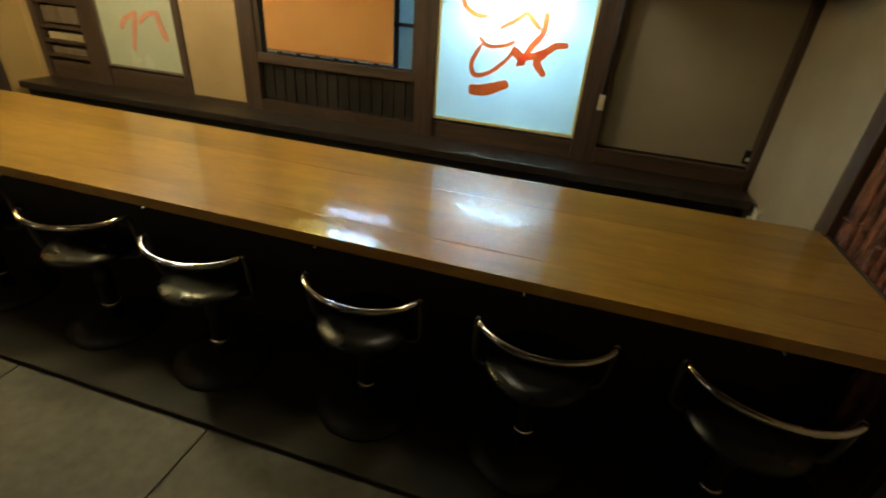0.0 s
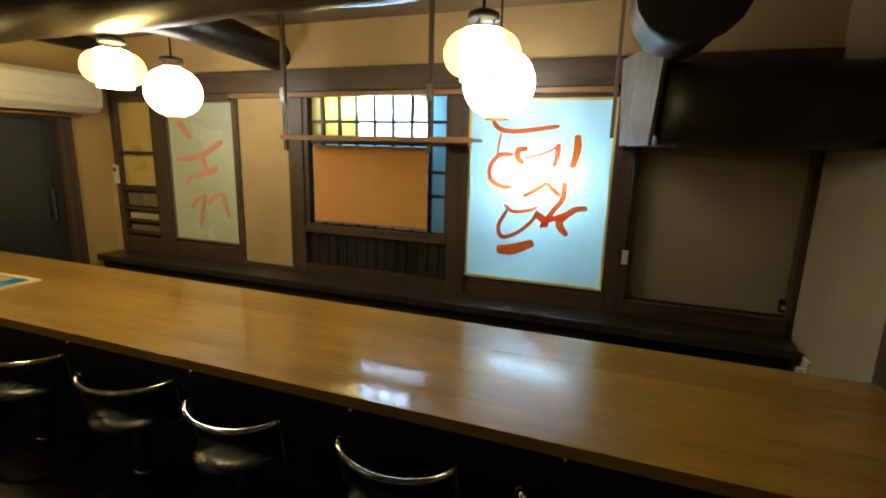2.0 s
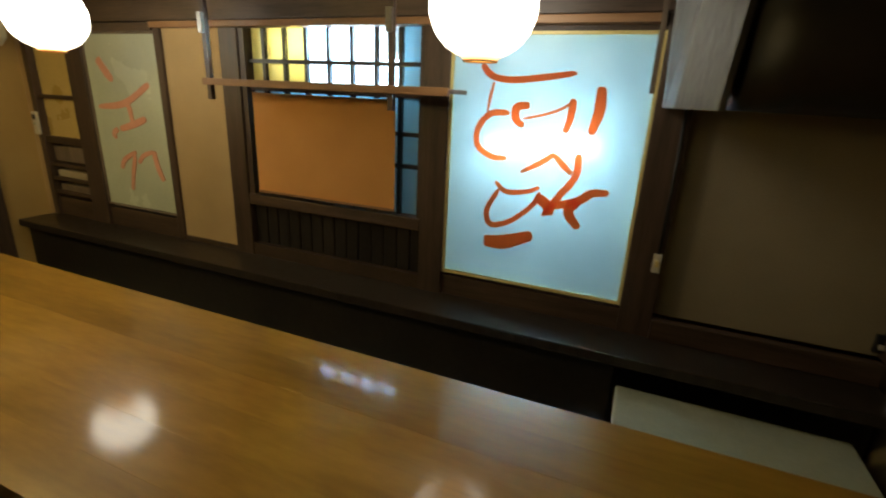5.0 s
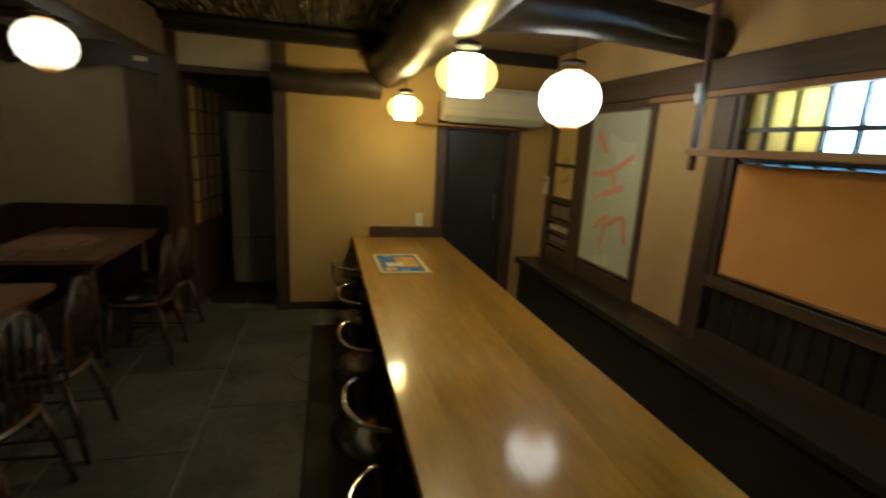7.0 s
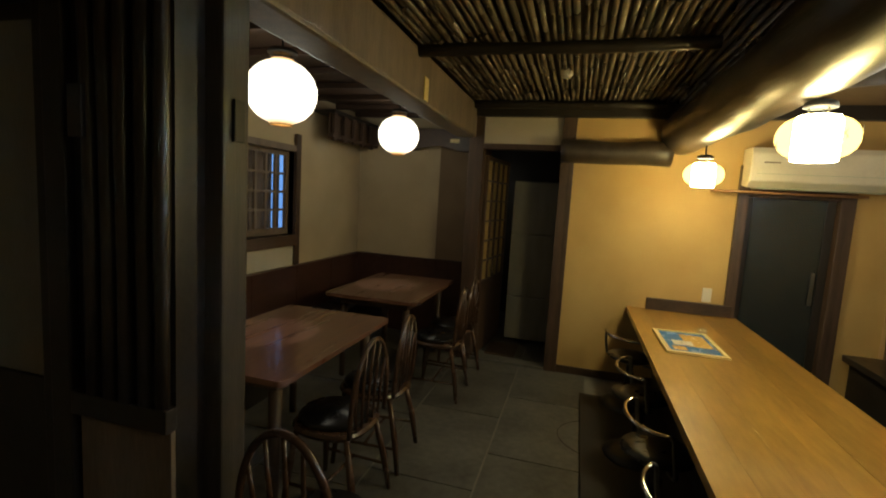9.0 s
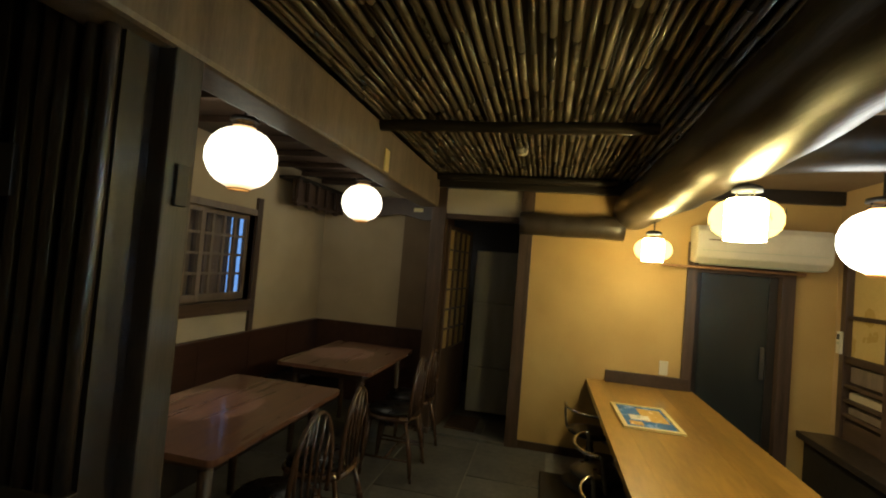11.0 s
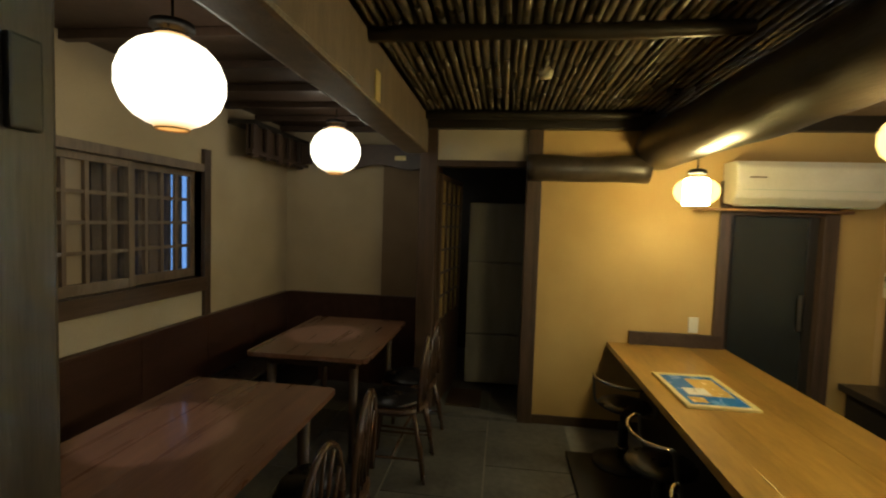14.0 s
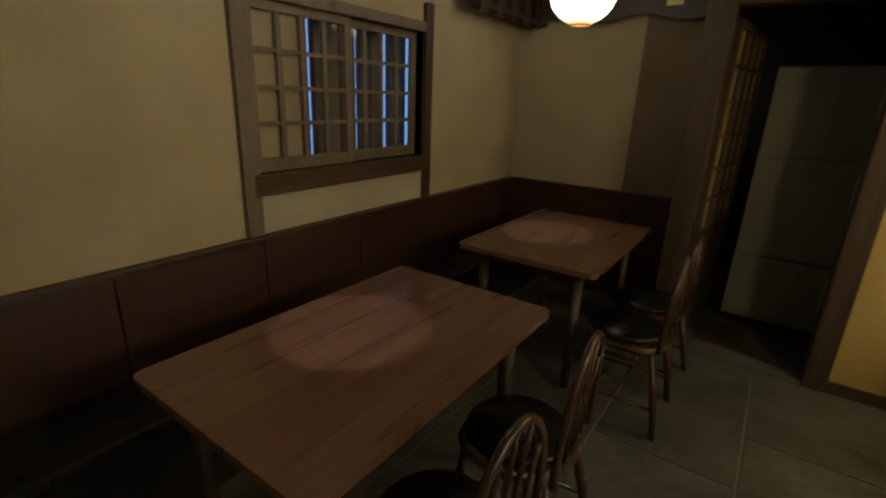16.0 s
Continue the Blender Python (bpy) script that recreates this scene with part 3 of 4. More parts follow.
def make_stool():
    """Low bar stool: black round seat on a column, chrome wrap-round back bar."""
    s = empty("bar_stool", "black vinyl bar stool with a curved chrome back bar", "stool", group="stools along the counter")
    bm = bmesh.new()
    lathe(bm, [(0, 0.352), (0.09, 0.352), (0.15, 0.376), (0.172, 0.39), (0.165, 0.402), (0.10, 0.406), (0, 0.403)], 28)
    part("seat", bm, CUSHION, s, "black vinyl round seat")
    bm = bmesh.new()
    arc = []
    for k in range(25):
        a = math.radians(200 + 140 * k / 24)
        arc.append((0.215 * math.cos(a), 0.215 * math.sin(a) * 0.70 + 0.0, 0.562 - 0.012 * math.sin(math.pi * k / 24)))
    tube(bm, arc, 0.0105, 10)
    part("back_bar", bm, CHROME, s, "polished chrome curved back bar")
    for sx in (-1, 1):
        bm = bmesh.new()
        x0, y0 = 0.215 * math.cos(math.radians(20)) * sx, -0.0515
        tube(bm, curve_pts([(x0, y0, 0.562), (x0 * 1.02, y0 + 0.018, 0.545), (x0 * 1.02, y0 + 0.03, 0.45), (x0 * 0.95, y0 + 0.05, 0.365), (x0 * 0.5, y0 + 0.06, 0.345)], 14), 0.0105, 8)
        part("back_support", bm, DULLSTEEL, s, "dull steel tubular support")
    bm = bmesh.new()
    lathe(bm, [(0, 0.03), (0.032, 0.03), (0.03, 0.22), (0.036, 0.23), (0.036, 0.26), (0.026, 0.27), (0.026, 0.345), (0.08, 0.351), (0, 0.351)], 18)
    part("column", bm, BLACKMETAL, s)
    bm = bmesh.new()
    lathe(bm, [(0, 0.0), (0.19, 0.0), (0.192, 0.008), (0.12, 0.024), (0.05, 0.036), (0, 0.04)], 30)
    part("base", bm, BLACKMETAL, s, "dark round foot plate")
    bm = bmesh.new()
    lathe(bm, [(0.033, 0.10), (0.039, 0.102), (0.039, 0.118), (0.033, 0.12)], 20)
    part("collar", bm, CHROME, s, "narrow chrome collar")
    return s


stool = make_stool()
for i, (x, y, a) in enumerate(((1.135, 1.915, -11), (0.53, 1.93, 3), (-0.07, 1.935, 0), (-0.725, 1.935, 1), (-1.31, 1.96, 17), (-1.955, 1.955, 15), (-2.64, 1.96, 6), (-3.42, 1.98, 55))):
    if i == 0:
        stool.matrix_basis = pose(x, y, 0.022, 0, 0, a)
    else:
        copy_thing(stool, pose(x, y, 0.022, 0, 0, a))

# framed card on the counter
m = empty("framed_menu_card", "yellow-framed blue picture card lying on the counter", "picture", (-2.965, 2.26, CT + 0.001))
m.rotation_euler = (0, 0, radians(-89))
W, H = 0.177, 0.272
for a in ((-W, W, -H, -H + 0.03), (-W, W, H - 0.03, H), (-W, -W + 0.03, -H + 0.03, H - 0.03), (W - 0.03, W, -H + 0.03, H - 0.03)):
    part("frame_side", boxed(*a, 0, 0.014, bevel=0.003), YELLOWFRAME, m)
card = part("print", boxed(-W + 0.03, W - 0.03, -H + 0.03, H - 0.03, 0, 0.008), BLUEPRINT, m, "blue printed card")
part("print_patch", boxed(-0.13, 0.02, -0.19, 0.10, 0.0082, 0.009), GOLDPRINT, card, "golden printed food area")
part("print_patch", boxed(-0.02, 0.10, -0.02, 0.09, 0.0092, 0.0098), PAPERWHITE, card, "pale printed patch")
part("print_patch", boxed(0.04, 0.12, 0.12, 0.2, 0.0082, 0.009), GOLDPRINT, card)

# back counter and things on the bar's working side
bc = empty("back_ledge", "dark wooden ledge along the back wall", "ledge")
part("ledge_top", boxed(-3.9, 1.51, 3.56, BACK - 0.002, 0.47, 0.52, bevel=0.006), BLACKWOOD_S, bc)
part("ledge_front", boxed(-3.9, 0.5, 3.62, 3.66, 0.0, 0.47), BLACKWOOD, bc)
part("ledge_front", boxed(0.5, 1.51, 3.74, 3.78, 0.0, 0.47), BLACKWOOD, bc)
part("ledge_upstand", boxed(0.63, 1.51, 3.80, BACK + 0.049, 0.522, 0.62, bevel=0.004), DARKWOOD_H, bc)
sink = empty("sink_cover", "pale greenish steel work top behind the bar", "worktop")
part("top", boxed(0.52, 1.4, 3.22, 3.60, 0.33, 0.36, bevel=0.01), PALESTEEL, sink)
part("body", boxed(0.54, 1.38, 3.26, 3.58, 0.0, 0.33), BLACKWOOD, sink)
so = empty("power_socket", "cream power socket on the wall above the floor", "socket")
part("plate", boxed(RIGHT - 0.016, RIGHT, 3.50, 3.58, 0.38, 0.49, bevel=0.004), WHITEPLASTIC, so)
part("plug", boxed(RIGHT - 0.045, RIGHT - 0.0165, 3.525, 3.555, 0.41, 0.44, bevel=0.005), WHITEPLASTIC, so)
so = empty("wall_switch", "small cream wall switch on a dark post", "switch")
part("plate", boxed(0.585, 0.622, BACK - 0.036, BACK - 0.022, 0.85, 0.94, bevel=0.004), WHITEPLASTIC, so)
part("toggle", boxed(0.595, 0.612, BACK - 0.044, BACK - 0.036, 0.88, 0.91, bevel=0.002), YELLOWFRAME, so)
bm = bmesh.new()
tube(bm, [(0.604, BACK - 0.03, 0.94), (0.606, BACK - 0.032, 1.2), (0.601, BACK - 0.032, 1.62)], 0.006, 6)
whole("switch_cable", bm, BLACKMETAL, "thin black cable running up the post from the switch", "cable")
so = empty("corner_socket", "dark double socket on the ledge upstand", "socket")
part("plate", boxed(1.48, 1.53, BACK + 0.03, BACK + 0.049, 0.64, 0.72, bevel=0.003), BLACKMETAL, so)
part("outlet", boxed(1.492, 1.517, BACK + 0.022, BACK + 0.03, 0.66, 0.68), WHITEPLASTIC, so)

# hood over the working corner
bm = bmesh.new()
foot = [(0.545, BACK - 0.001), (0.545, 3.34), (0.675, 3.04), (RIGHT - 0.001, 3.03), (RIGHT - 0.001, BACK - 0.001)]
lo = [bm.verts.new((x, y, 1.575)) for x, y in foot]
mid = [bm.verts.new((x, y, 1.93)) for x, y in foot]
up = [bm.verts.new((x - 0.02, y, CEIL + 0.05)) for x, y in foot]
bm.faces.new(lo[::-1])
for a, b in ((lo, mid),):
    for k in range(5):
        bm.faces.new((a[k], a[(k + 1) % 5], b[(k + 1) % 5], b[k]))
bm.faces.new(mid)
bmesh.ops.delete(bm, geom=up, context="VERTS")
bmesh.ops.subdivide_edges(bm, edges=bm.edges[:], cuts=6, use_grid_fill=True)
for v in bm.verts:
    if v.co.y < 3.2 and 0.70 < v.co.x < RIGHT - 0.01:
        v.co += Vector((noise.noise(v.co * 5) * 0.02, noise.noise(v.co * 3 + Vector((9, 0, 0))) * 0.07 + 0.10 * (abs(v.co.z - 1.75) / 0.18) ** 3, noise.noise(v.co * 4) * 0.02))
for f in bm.faces:
    f.smooth = True
hd = empty("range_hood", "massive smoke-black wooden hood over the working corner", "hood")
part("casing", bm, BLACKWOOD, hd)
bm = bmesh.new()
q = [(0.508, BACK - 0.003), (0.502, 3.33), (0.575, 3.13), (0.672, 3.01), (0.69, 3.02), (0.595, 3.14), (0.524, 3.335), (0.526, BACK - 0.003)]
lo = [bm.verts.new((x - 0.05 * (y < 3.2), y, 1.572)) for x, y in q]
hi = [bm.verts.new((x - 0.02, y, 1.99)) for x, y in q]
bm.faces.new(lo)
bm.faces.new(hi[::-1])
for k in range(8):
    bm.faces.new((lo[k], lo[(k + 1) % 8], hi[(k + 1) % 8], hi[k]))
log = bmesh.new()
tube(log, [(0.68 + 0.01 * math.sin(k), 2.44 + 0.66 * k / 8, 2.06 + 0.006 * k) for k in range(9)], lambda u: 0.175 + 0.006 * math.sin(u * 12), 18)
whole("hood_log", log, BLACKWOOD, "thick smoke-black round log above the hood", "beam", "structure")
# left face lighter than the casing, light falling on it painted in
part("side_board", bm, HEWNLIT, hd, "cracked side board, lit grey put into its colour")
for z, u0, u1 in ((1.71, 0.15, 0.75), (1.79, 0.5, 0.95), (1.82, 0.45, 0.8), (1.90, 0.6, 1.0)):
    bm = bmesh.new()
    a, b = Vector((0.571, 3.128, z)), Vector((0.668, 3.006, z + 0.004))
    tube(bm, [a.lerp(b, u0), a.lerp(b, (u0 + u1) / 2) + Vector((0, 0, 0.004)), a.lerp(b, u1)], lambda u: 0.001 + 0.004 * math.sin(math.pi * u), 6)
    part("crack", bm, BLACKWOOD, hd, "dark drying crack")

# milk-glass panels with brush writing
def glass_panel(name, x0, x1, z0, z1, glass, rim, label, depth, parent_kind="sign"):
    s = empty(name, label, parent_kind)
    part("glass", boxed(x0 + 0.012, x1 - 0.012, BACK + 0.002, BACK + 0.007, z0 + 0.012, z1 - 0.012), glass, s, "milky glass pane")
    for a in ((x0, x1, z0, z0 + 0.014), (x0, x1, z1 - 0.014, z1)):
        part("rim", boxed(a[0], a[1], BACK - 0.008, BACK + 0.02, a[2], a[3]), rim, s)
    for a in ((x0, x0 + 0.014), (x1 - 0.014, x1)):
        part("rim", boxed(a[0], a[1], BACK - 0.008, BACK + 0.02, z0 + 0.014, z1 - 0.014), rim, s)
    part("case", boxed(x0 + 0.001, x1 - 0.001, BACK + depth, BACK + depth + 0.02, z0, z1), CASEGREY, s)
    for a in ((x0, x0 + 0.01, z0, z1), (x1 - 0.01, x1, z0, z1), (x0 + 0.01, x1 - 0.01, z0, z0 + 0.01), (x0 + 0.01, x1 - 0.01, z1 - 0.01, z1)):
        part("case", boxed(a[0], a[1], BACK + 0.021, BACK + depth, a[2], a[3]), CASEGREY, s)
    return s


def stroke(parent, ctrl, width, material, lift=0.0):
    """One brush stroke: a thin ribbon of paint, broad in the middle, laid on the glass."""
    pts = curve_pts([(x, 0, z) for x, z in ctrl], 20)
    bm = bmesh.new()
    front, back = [], []
    for i, p in enumerate(pts):
        t = (pts[min(i + 1, 20)] - pts[max(i - 1, 0)]).normalized()
        side = Vector((-t.z, 0, t.x))
        u = i / 20
        w = width * (0.55 + 0.45 * math.sin(math.pi * (0.25 + 0.6 * u))) * (1.2 + 0.05 * math.sin(u * 9 + ctrl[0][0] * 40))
        w *= 0.55 if i in (0, 20) else 1
        for s in (-1, 1):
            q = p + side * w * s
            front.append(bm.verts.new((q.x, BACK - 0.0015 - lift, q.z)))
    for i in range(20):
        a = 2 * i
        bm.faces.new((front[a], front[a + 1], front[a + 3], front[a + 2]))
    r = bmesh.ops.extrude_face_region(bm, geom=bm.faces[:])
    for v in r["geom"]:
        if isinstance(v, bmesh.types.BMVert):
            v.co.y += 0.003
    return part("brush_stroke", bm, material, parent)


p1 = glass_panel("lit_sign_panel", -0.46, 0.48, 0.65, 1.87, FROST_P, YELLOWFRAME, "backlit milk-glass panel with bold vermilion brush writing", 0.30)
def paint(width, *ctrl):
    stroke(p1, ctrl, width, REDPAINT, 0.0003 * (len(p1.children) - 10))


paint(0.013, (-0.302, 1.727), (-0.247, 1.676), (-0.145, 1.662), (0.007, 1.679), (0.139, 1.699))
paint(0.006, (-0.238, 1.65), (-0.252, 1.587), (-0.261, 1.514))
paint(0.013, (-0.15, 1.512), (-0.243, 1.506), (-0.302, 1.436), (-0.301, 1.35), (-0.224, 1.3), (-0.146, 1.299))
paint(0.016, (-0.057, 1.553), (-0.117, 1.541), (-0.118, 1.487), (-0.077, 1.455))
paint(0.006, (-0.083, 1.49), (0.018, 1.515), (0.095, 1.546), (0.137, 1.581))
paint(0.014, (0.14, 1.59), (0.135, 1.506), (0.117, 1.44))
paint(0.02, (0.254, 1.646), (0.258, 1.548), (0.234, 1.439))
paint(0.011, (0.085, 1.34), (0.02, 1.292), (-0.071, 1.238))
paint(0.012, (0.082, 1.336), (0.133, 1.288), (0.172, 1.254))
paint(0.015, (0.195, 1.349), (0.191, 1.242), (0.131, 1.15), (0.058, 1.036))
paint(0.01, (-0.194, 1.18), (-0.132, 1.135), (-0.029, 1.148), (0.03, 1.175))
paint(0.012, (-0.173, 1.143), (-0.228, 1.027), (-0.198, 0.956), (-0.101, 0.988), (0.0, 1.078), (0.034, 1.152))
paint(0.022, (0.029, 1.128), (0.081, 1.083), (0.088, 1.042))
paint(0.017, (0.098, 1.087), (0.219, 1.133), (0.276, 1.174), (0.35, 1.183))
paint(0.02, (0.222, 1.132), (0.179, 1.073), (0.235, 0.998))
paint(0.03, (-0.232, 0.865), (-0.125, 0.874), (0.02, 0.931))
bm = bmesh.new()
tube(bm, [(-0.23, BACK + 0.038, 1.36), (-0.1, BACK + 0.036, 1.365), (0.1, BACK + 0.036, 1.375), (0.25, BACK + 0.038, 1.385)], 0.025, 14)
part("lamp_bulb", bm, BULB_MAT, p1, "cool white lamp behind the glass")

p2 = glass_panel("pale_sign_panel", -3.22, -2.485, 0.68, 1.88, PANEL_PALE, GREYWOOD, "pale green glass panel with faded red brush writing", 0.1)
for i, (c, w) in enumerate((
    (((-3.09, 1.714), (-3.035, 1.642), (-2.965, 1.571)), 0.026),
    (((-2.61, 1.56), (-2.875, 1.428), (-3.152, 1.391)), 0.019),
    (((-2.861, 1.452), (-2.831, 1.377), (-2.823, 1.298)), 0.018),
    (((-2.683, 1.333), (-2.832, 1.283), (-2.961, 1.249)), 0.02),
    (((-2.985, 1.248), (-3.036, 1.215), (-3.016, 1.18)), 0.016),
    (((-3.011, 0.968), (-2.956, 1.038), (-2.828, 1.1)), 0.016),
    (((-2.846, 1.075), (-2.89, 0.951), (-2.927, 0.819)), 0.016),
    (((-2.82, 1.022), (-2.756, 1.08), (-2.658, 1.115)), 0.014),
    (((-2.649, 1.121), (-2.629, 1.013), (-2.588, 0.918)), 0.02),
)):
    stroke(p2, c, w, REDFADED, 0.0004 * i)

# kitchen window in the back wall
kw = structure("window_1", boxed(-1.8, -0.6, BACK - 0.02, BACK + 0.11, 0.86, 0.93, bevel=0.006), DARKWOOD_H, "lattice kitchen window with frosted panes", "window")
part("window_frame", boxed(-1.8, -1.76, BACK - 0.01, BACK + 0.1, 0.93, 1.935), DARKWOOD_V, kw)
part("window_frame", boxed(-0.625, -0.6, BACK - 0.01, BACK + 0.1, 0.93, 1.935), DARKWOOD_V, kw)
part("meeting_rail", boxed(-1.76, -0.625, BACK + 0.02, BACK + 0.06, 1.555, 1.60, bevel=0.003), DARKWOOD_H, kw)
for x in (-1.65, -1.5, -1.35, -1.2, -1.05, -0.9, -0.755):
    part("glazing_bar", boxed(x - 0.011, x + 0.011, BACK + 0.022, BACK + 0.05, 0.93, 1.935), BLACKWOOD, kw)
for z in (1.20, 1.37, 1.72):
    part("glazing_bar", boxed(-1.76, -0.625, BACK + 0.02, BACK + 0.05, z - 0.011, z + 0.011), BLACKWOOD, kw)
xs = (-1.76, -1.65, -1.5, -1.35, -1.2, -1.05, -0.9, -0.755, -0.625)
for a, b in zip(xs, xs[1:]):
    for z0, z1 in ((0.93, 1.20), (1.20, 1.37), (1.37, 1.57), (1.59, 1.72), (1.72, 1.935)):
        g = FROST_W if z0 < 1.5 or a > -0.8 else CLEAR if a > -1.45 else FROST_Y
        part("pane", boxed(a + 0.002, b - 0.002, BACK + 0.052, BACK + 0.056, z0 + 0.002, z1 - 0.002), g, kw)
kl = empty("kitchen_tube_lamp", "fluorescent tube fitting behind the kitchen window", "lamp")
bm = bmesh.new()
box(bm, -1.56, -0.93, BACK + 0.11, BACK + 0.15, 1.75, 1.925, bevel=0.012)
part("diffuser", bm, TUBE_MAT, kl, "glowing white fluorescent diffuser")
# added glowing panel, no part of the fitting: lights the panes below it
part("pane_glow_panel", boxed(-1.58, -0.80, BACK + 0.11, BACK + 0.15, 1.60, 1.748, bevel=0.012), PANE_GLOW, kl, "added dim glow panel behind the lower panes")
part("fitting", boxed(-1.60, -0.78, BACK + 0.151, BACK + 0.2, 1.62, 1.935, bevel=0.004), WHITEPLASTIC, kl)
structure("wall_kitchen", boxed(-1.95, -0.48, BACK + 0.55, BACK + 0.6, 0.3, CEIL), KITCHENWHITE, "white kitchen wall seen through the lattice", "wall")
structure("wall_kitchen_side", boxed(-2.0, -1.95, BACK + 0.12, BACK + 0.6, 0.3, CEIL), KITCHENWHITE, "white kitchen side wall", "wall")
structure("wall_kitchen_side_2", boxed(-0.48, -0.465, BACK + 0.12, BACK + 0.6, 0.3, CEIL), KITCHENWHITE, "white kitchen side wall", "wall")

bl = empty("roller_blind", "plain orange roller blind hanging over the lattice window", "blind")
bm = boxed(-1.70, -0.75, BACK - 0.034, BACK - 0.030, 0.965, 1.545)
bmesh.ops.subdivide_edges(bm, edges=bm.edges[:], cuts=8, use_grid_fill=True)
for v in bm.verts:
    v.co.y += 0.004 * math.sin(v.co.x * 6) * (1.55 - v.co.z)
part("cloth", bm, BLINDCLOTH, bl, "orange cloth")
part("bottom_bar", boxed(-1.70, -0.75, BACK - 0.04, BACK - 0.026, 0.955, 0.967), RAILWOOD, bl)

# hanging rack in front of the window
rk = empty("hanging_rack", "wooden hanging rack board on four thin posts", "rack")
part("board", boxed(-1.78, -0.35, 3.55, 3.78, 1.585, 1.605, bevel=0.003), GREYWOOD, rk)
part("board_rail", boxed(-1.78, -0.35, 3.535, 3.55, 1.575, 1.61, bevel=0.003), RAILWOOD, rk)
for x in (-1.75, -0.64):
    part("hanger", boxed(x - 0.014, x + 0.014, 3.55, 3.578, 1.5, CEIL + 0.05, bevel=0.003), DARKWOOD_V, rk)
    part("bracket", boxed(x - 0.016, x + 0.016, 3.53, 3.549, 1.83, 1.93, bevel=0.003), DULLSTEEL, rk, "grey metal bracket")
whole("rack_pole", boxed(0.448, 0.468, 3.6, 3.62, 1.62, CEIL + 0.05, bevel=0.003), GREYWOOD, "thin upright pole beside the hood", "pole")

# niche with shelves and the remote control
nc = empty("niche_cabinet", "dark cabinet niche with a yellow-lit pane and low shelves", "cabinet")
# yellow light inside the niche is painted as the pane's colour
part("glass", boxed(-3.84, -3.40, BACK + 0.03, BACK + 0.035, 1.14, 1.88), SHELFBACK, nc, "pane with the niche's yellow light in its colour")
part("rail", boxed(-3.84, -3.40, BACK, BACK + 0.04, 1.42, 1.45), DARKWOOD, nc)
part("rail", boxed(-3.84, -3.40, BACK - 0.01, BACK + 0.06, 1.09, 1.14), DARKWOOD, nc)
for z in (0.69, 0.80, 0.91):
    part("shelf", boxed(-3.84, -3.40, BACK - 0.012, BACK + 0.09, z, z + 0.025), DARKWOOD_H, nc)
part("drawer_front", boxed(-3.82, -3.42, BACK + 0.02, BACK + 0.04, 0.95, 1.07, bevel=0.004), GREYWOOD, nc)
part("folded_cloth", boxed(-3.80, -3.44, BACK + 0.005, BACK + 0.08, 0.715, 0.77, bevel=0.01), GREYWOOD, nc)
part("folded_cloth", boxed(-3.80, -3.44, BACK + 0.005, BACK + 0.08, 0.825, 0.88, bevel=0.01), PLASTER, nc)
rc = empty("remote_control", "cream remote control in a wall holder", "remote")
body = part("body", boxed(-3.90, -3.845, BACK - 0.045, BACK - 0.024, 1.15, 1.32, bevel=0.006), WHITEPLASTIC, rc)
part("display", boxed(-3.89, -3.855, BACK - 0.047, BACK - 0.0452, 1.26, 1.30), BLACKMETAL, body)
part("button", boxed(-3.885, -3.862, BACK - 0.048, BACK - 0.0452, 1.22, 1.24), PALESTEEL, body)

# air conditioner
ac = empty("air_conditioner", "aged cream wall air conditioner above the pantry opening", "air conditioner")
bm = bmesh.new()
prof = [(FAR + 0.0, 1.79), (FAR + 0.14, 1.77), (FAR + 0.21, 1.82), (FAR + 0.225, 1.9), (FAR + 0.22, 2.03), (FAR + 0.19, 2.075), (FAR, 2.08)]
a = [bm.verts.new((x, 2.74, z)) for x, z in prof]
b = [bm.verts.new((x, 3.70, z)) for x, z in prof]
bm.faces.new(a)
bm.faces.new(b[::-1])
for k in range(len(prof)):
    bm.faces.new((a[k], b[k], b[(k + 1) % len(prof)], a[(k + 1) % len(prof)]))
bmesh.ops.bevel(bm, geom=bm.edges[:], offset=0.006, segments=2, affect="EDGES")
body = part("body", bm, WHITEPLASTIC, ac)
part("flap", boxed(FAR + 0.06, FAR + 0.2, 2.80, 3.64, 1.762, 1.769), PALESTEEL, ac, "air outlet flap")
part("seam", boxed(FAR + 0.222, FAR + 0.2285, 2.78, 3.66, 1.872, 1.876), PALESTEEL, body)
part("badge", boxed(FAR + 0.222, FAR + 0.2295, 2.82, 2.93, 1.955, 1.965), GREYWOOD, body)
bm = bmesh.new()
tube(bm, [(FAR + 0.12, 2.5, 1.735), (FAR + 0.12, 3.56, 1.735)], 0.011, 8)
whole("curtain_rod", bm, RAILWOOD, "thin bamboo curtain rod above the pantry opening", "rod")

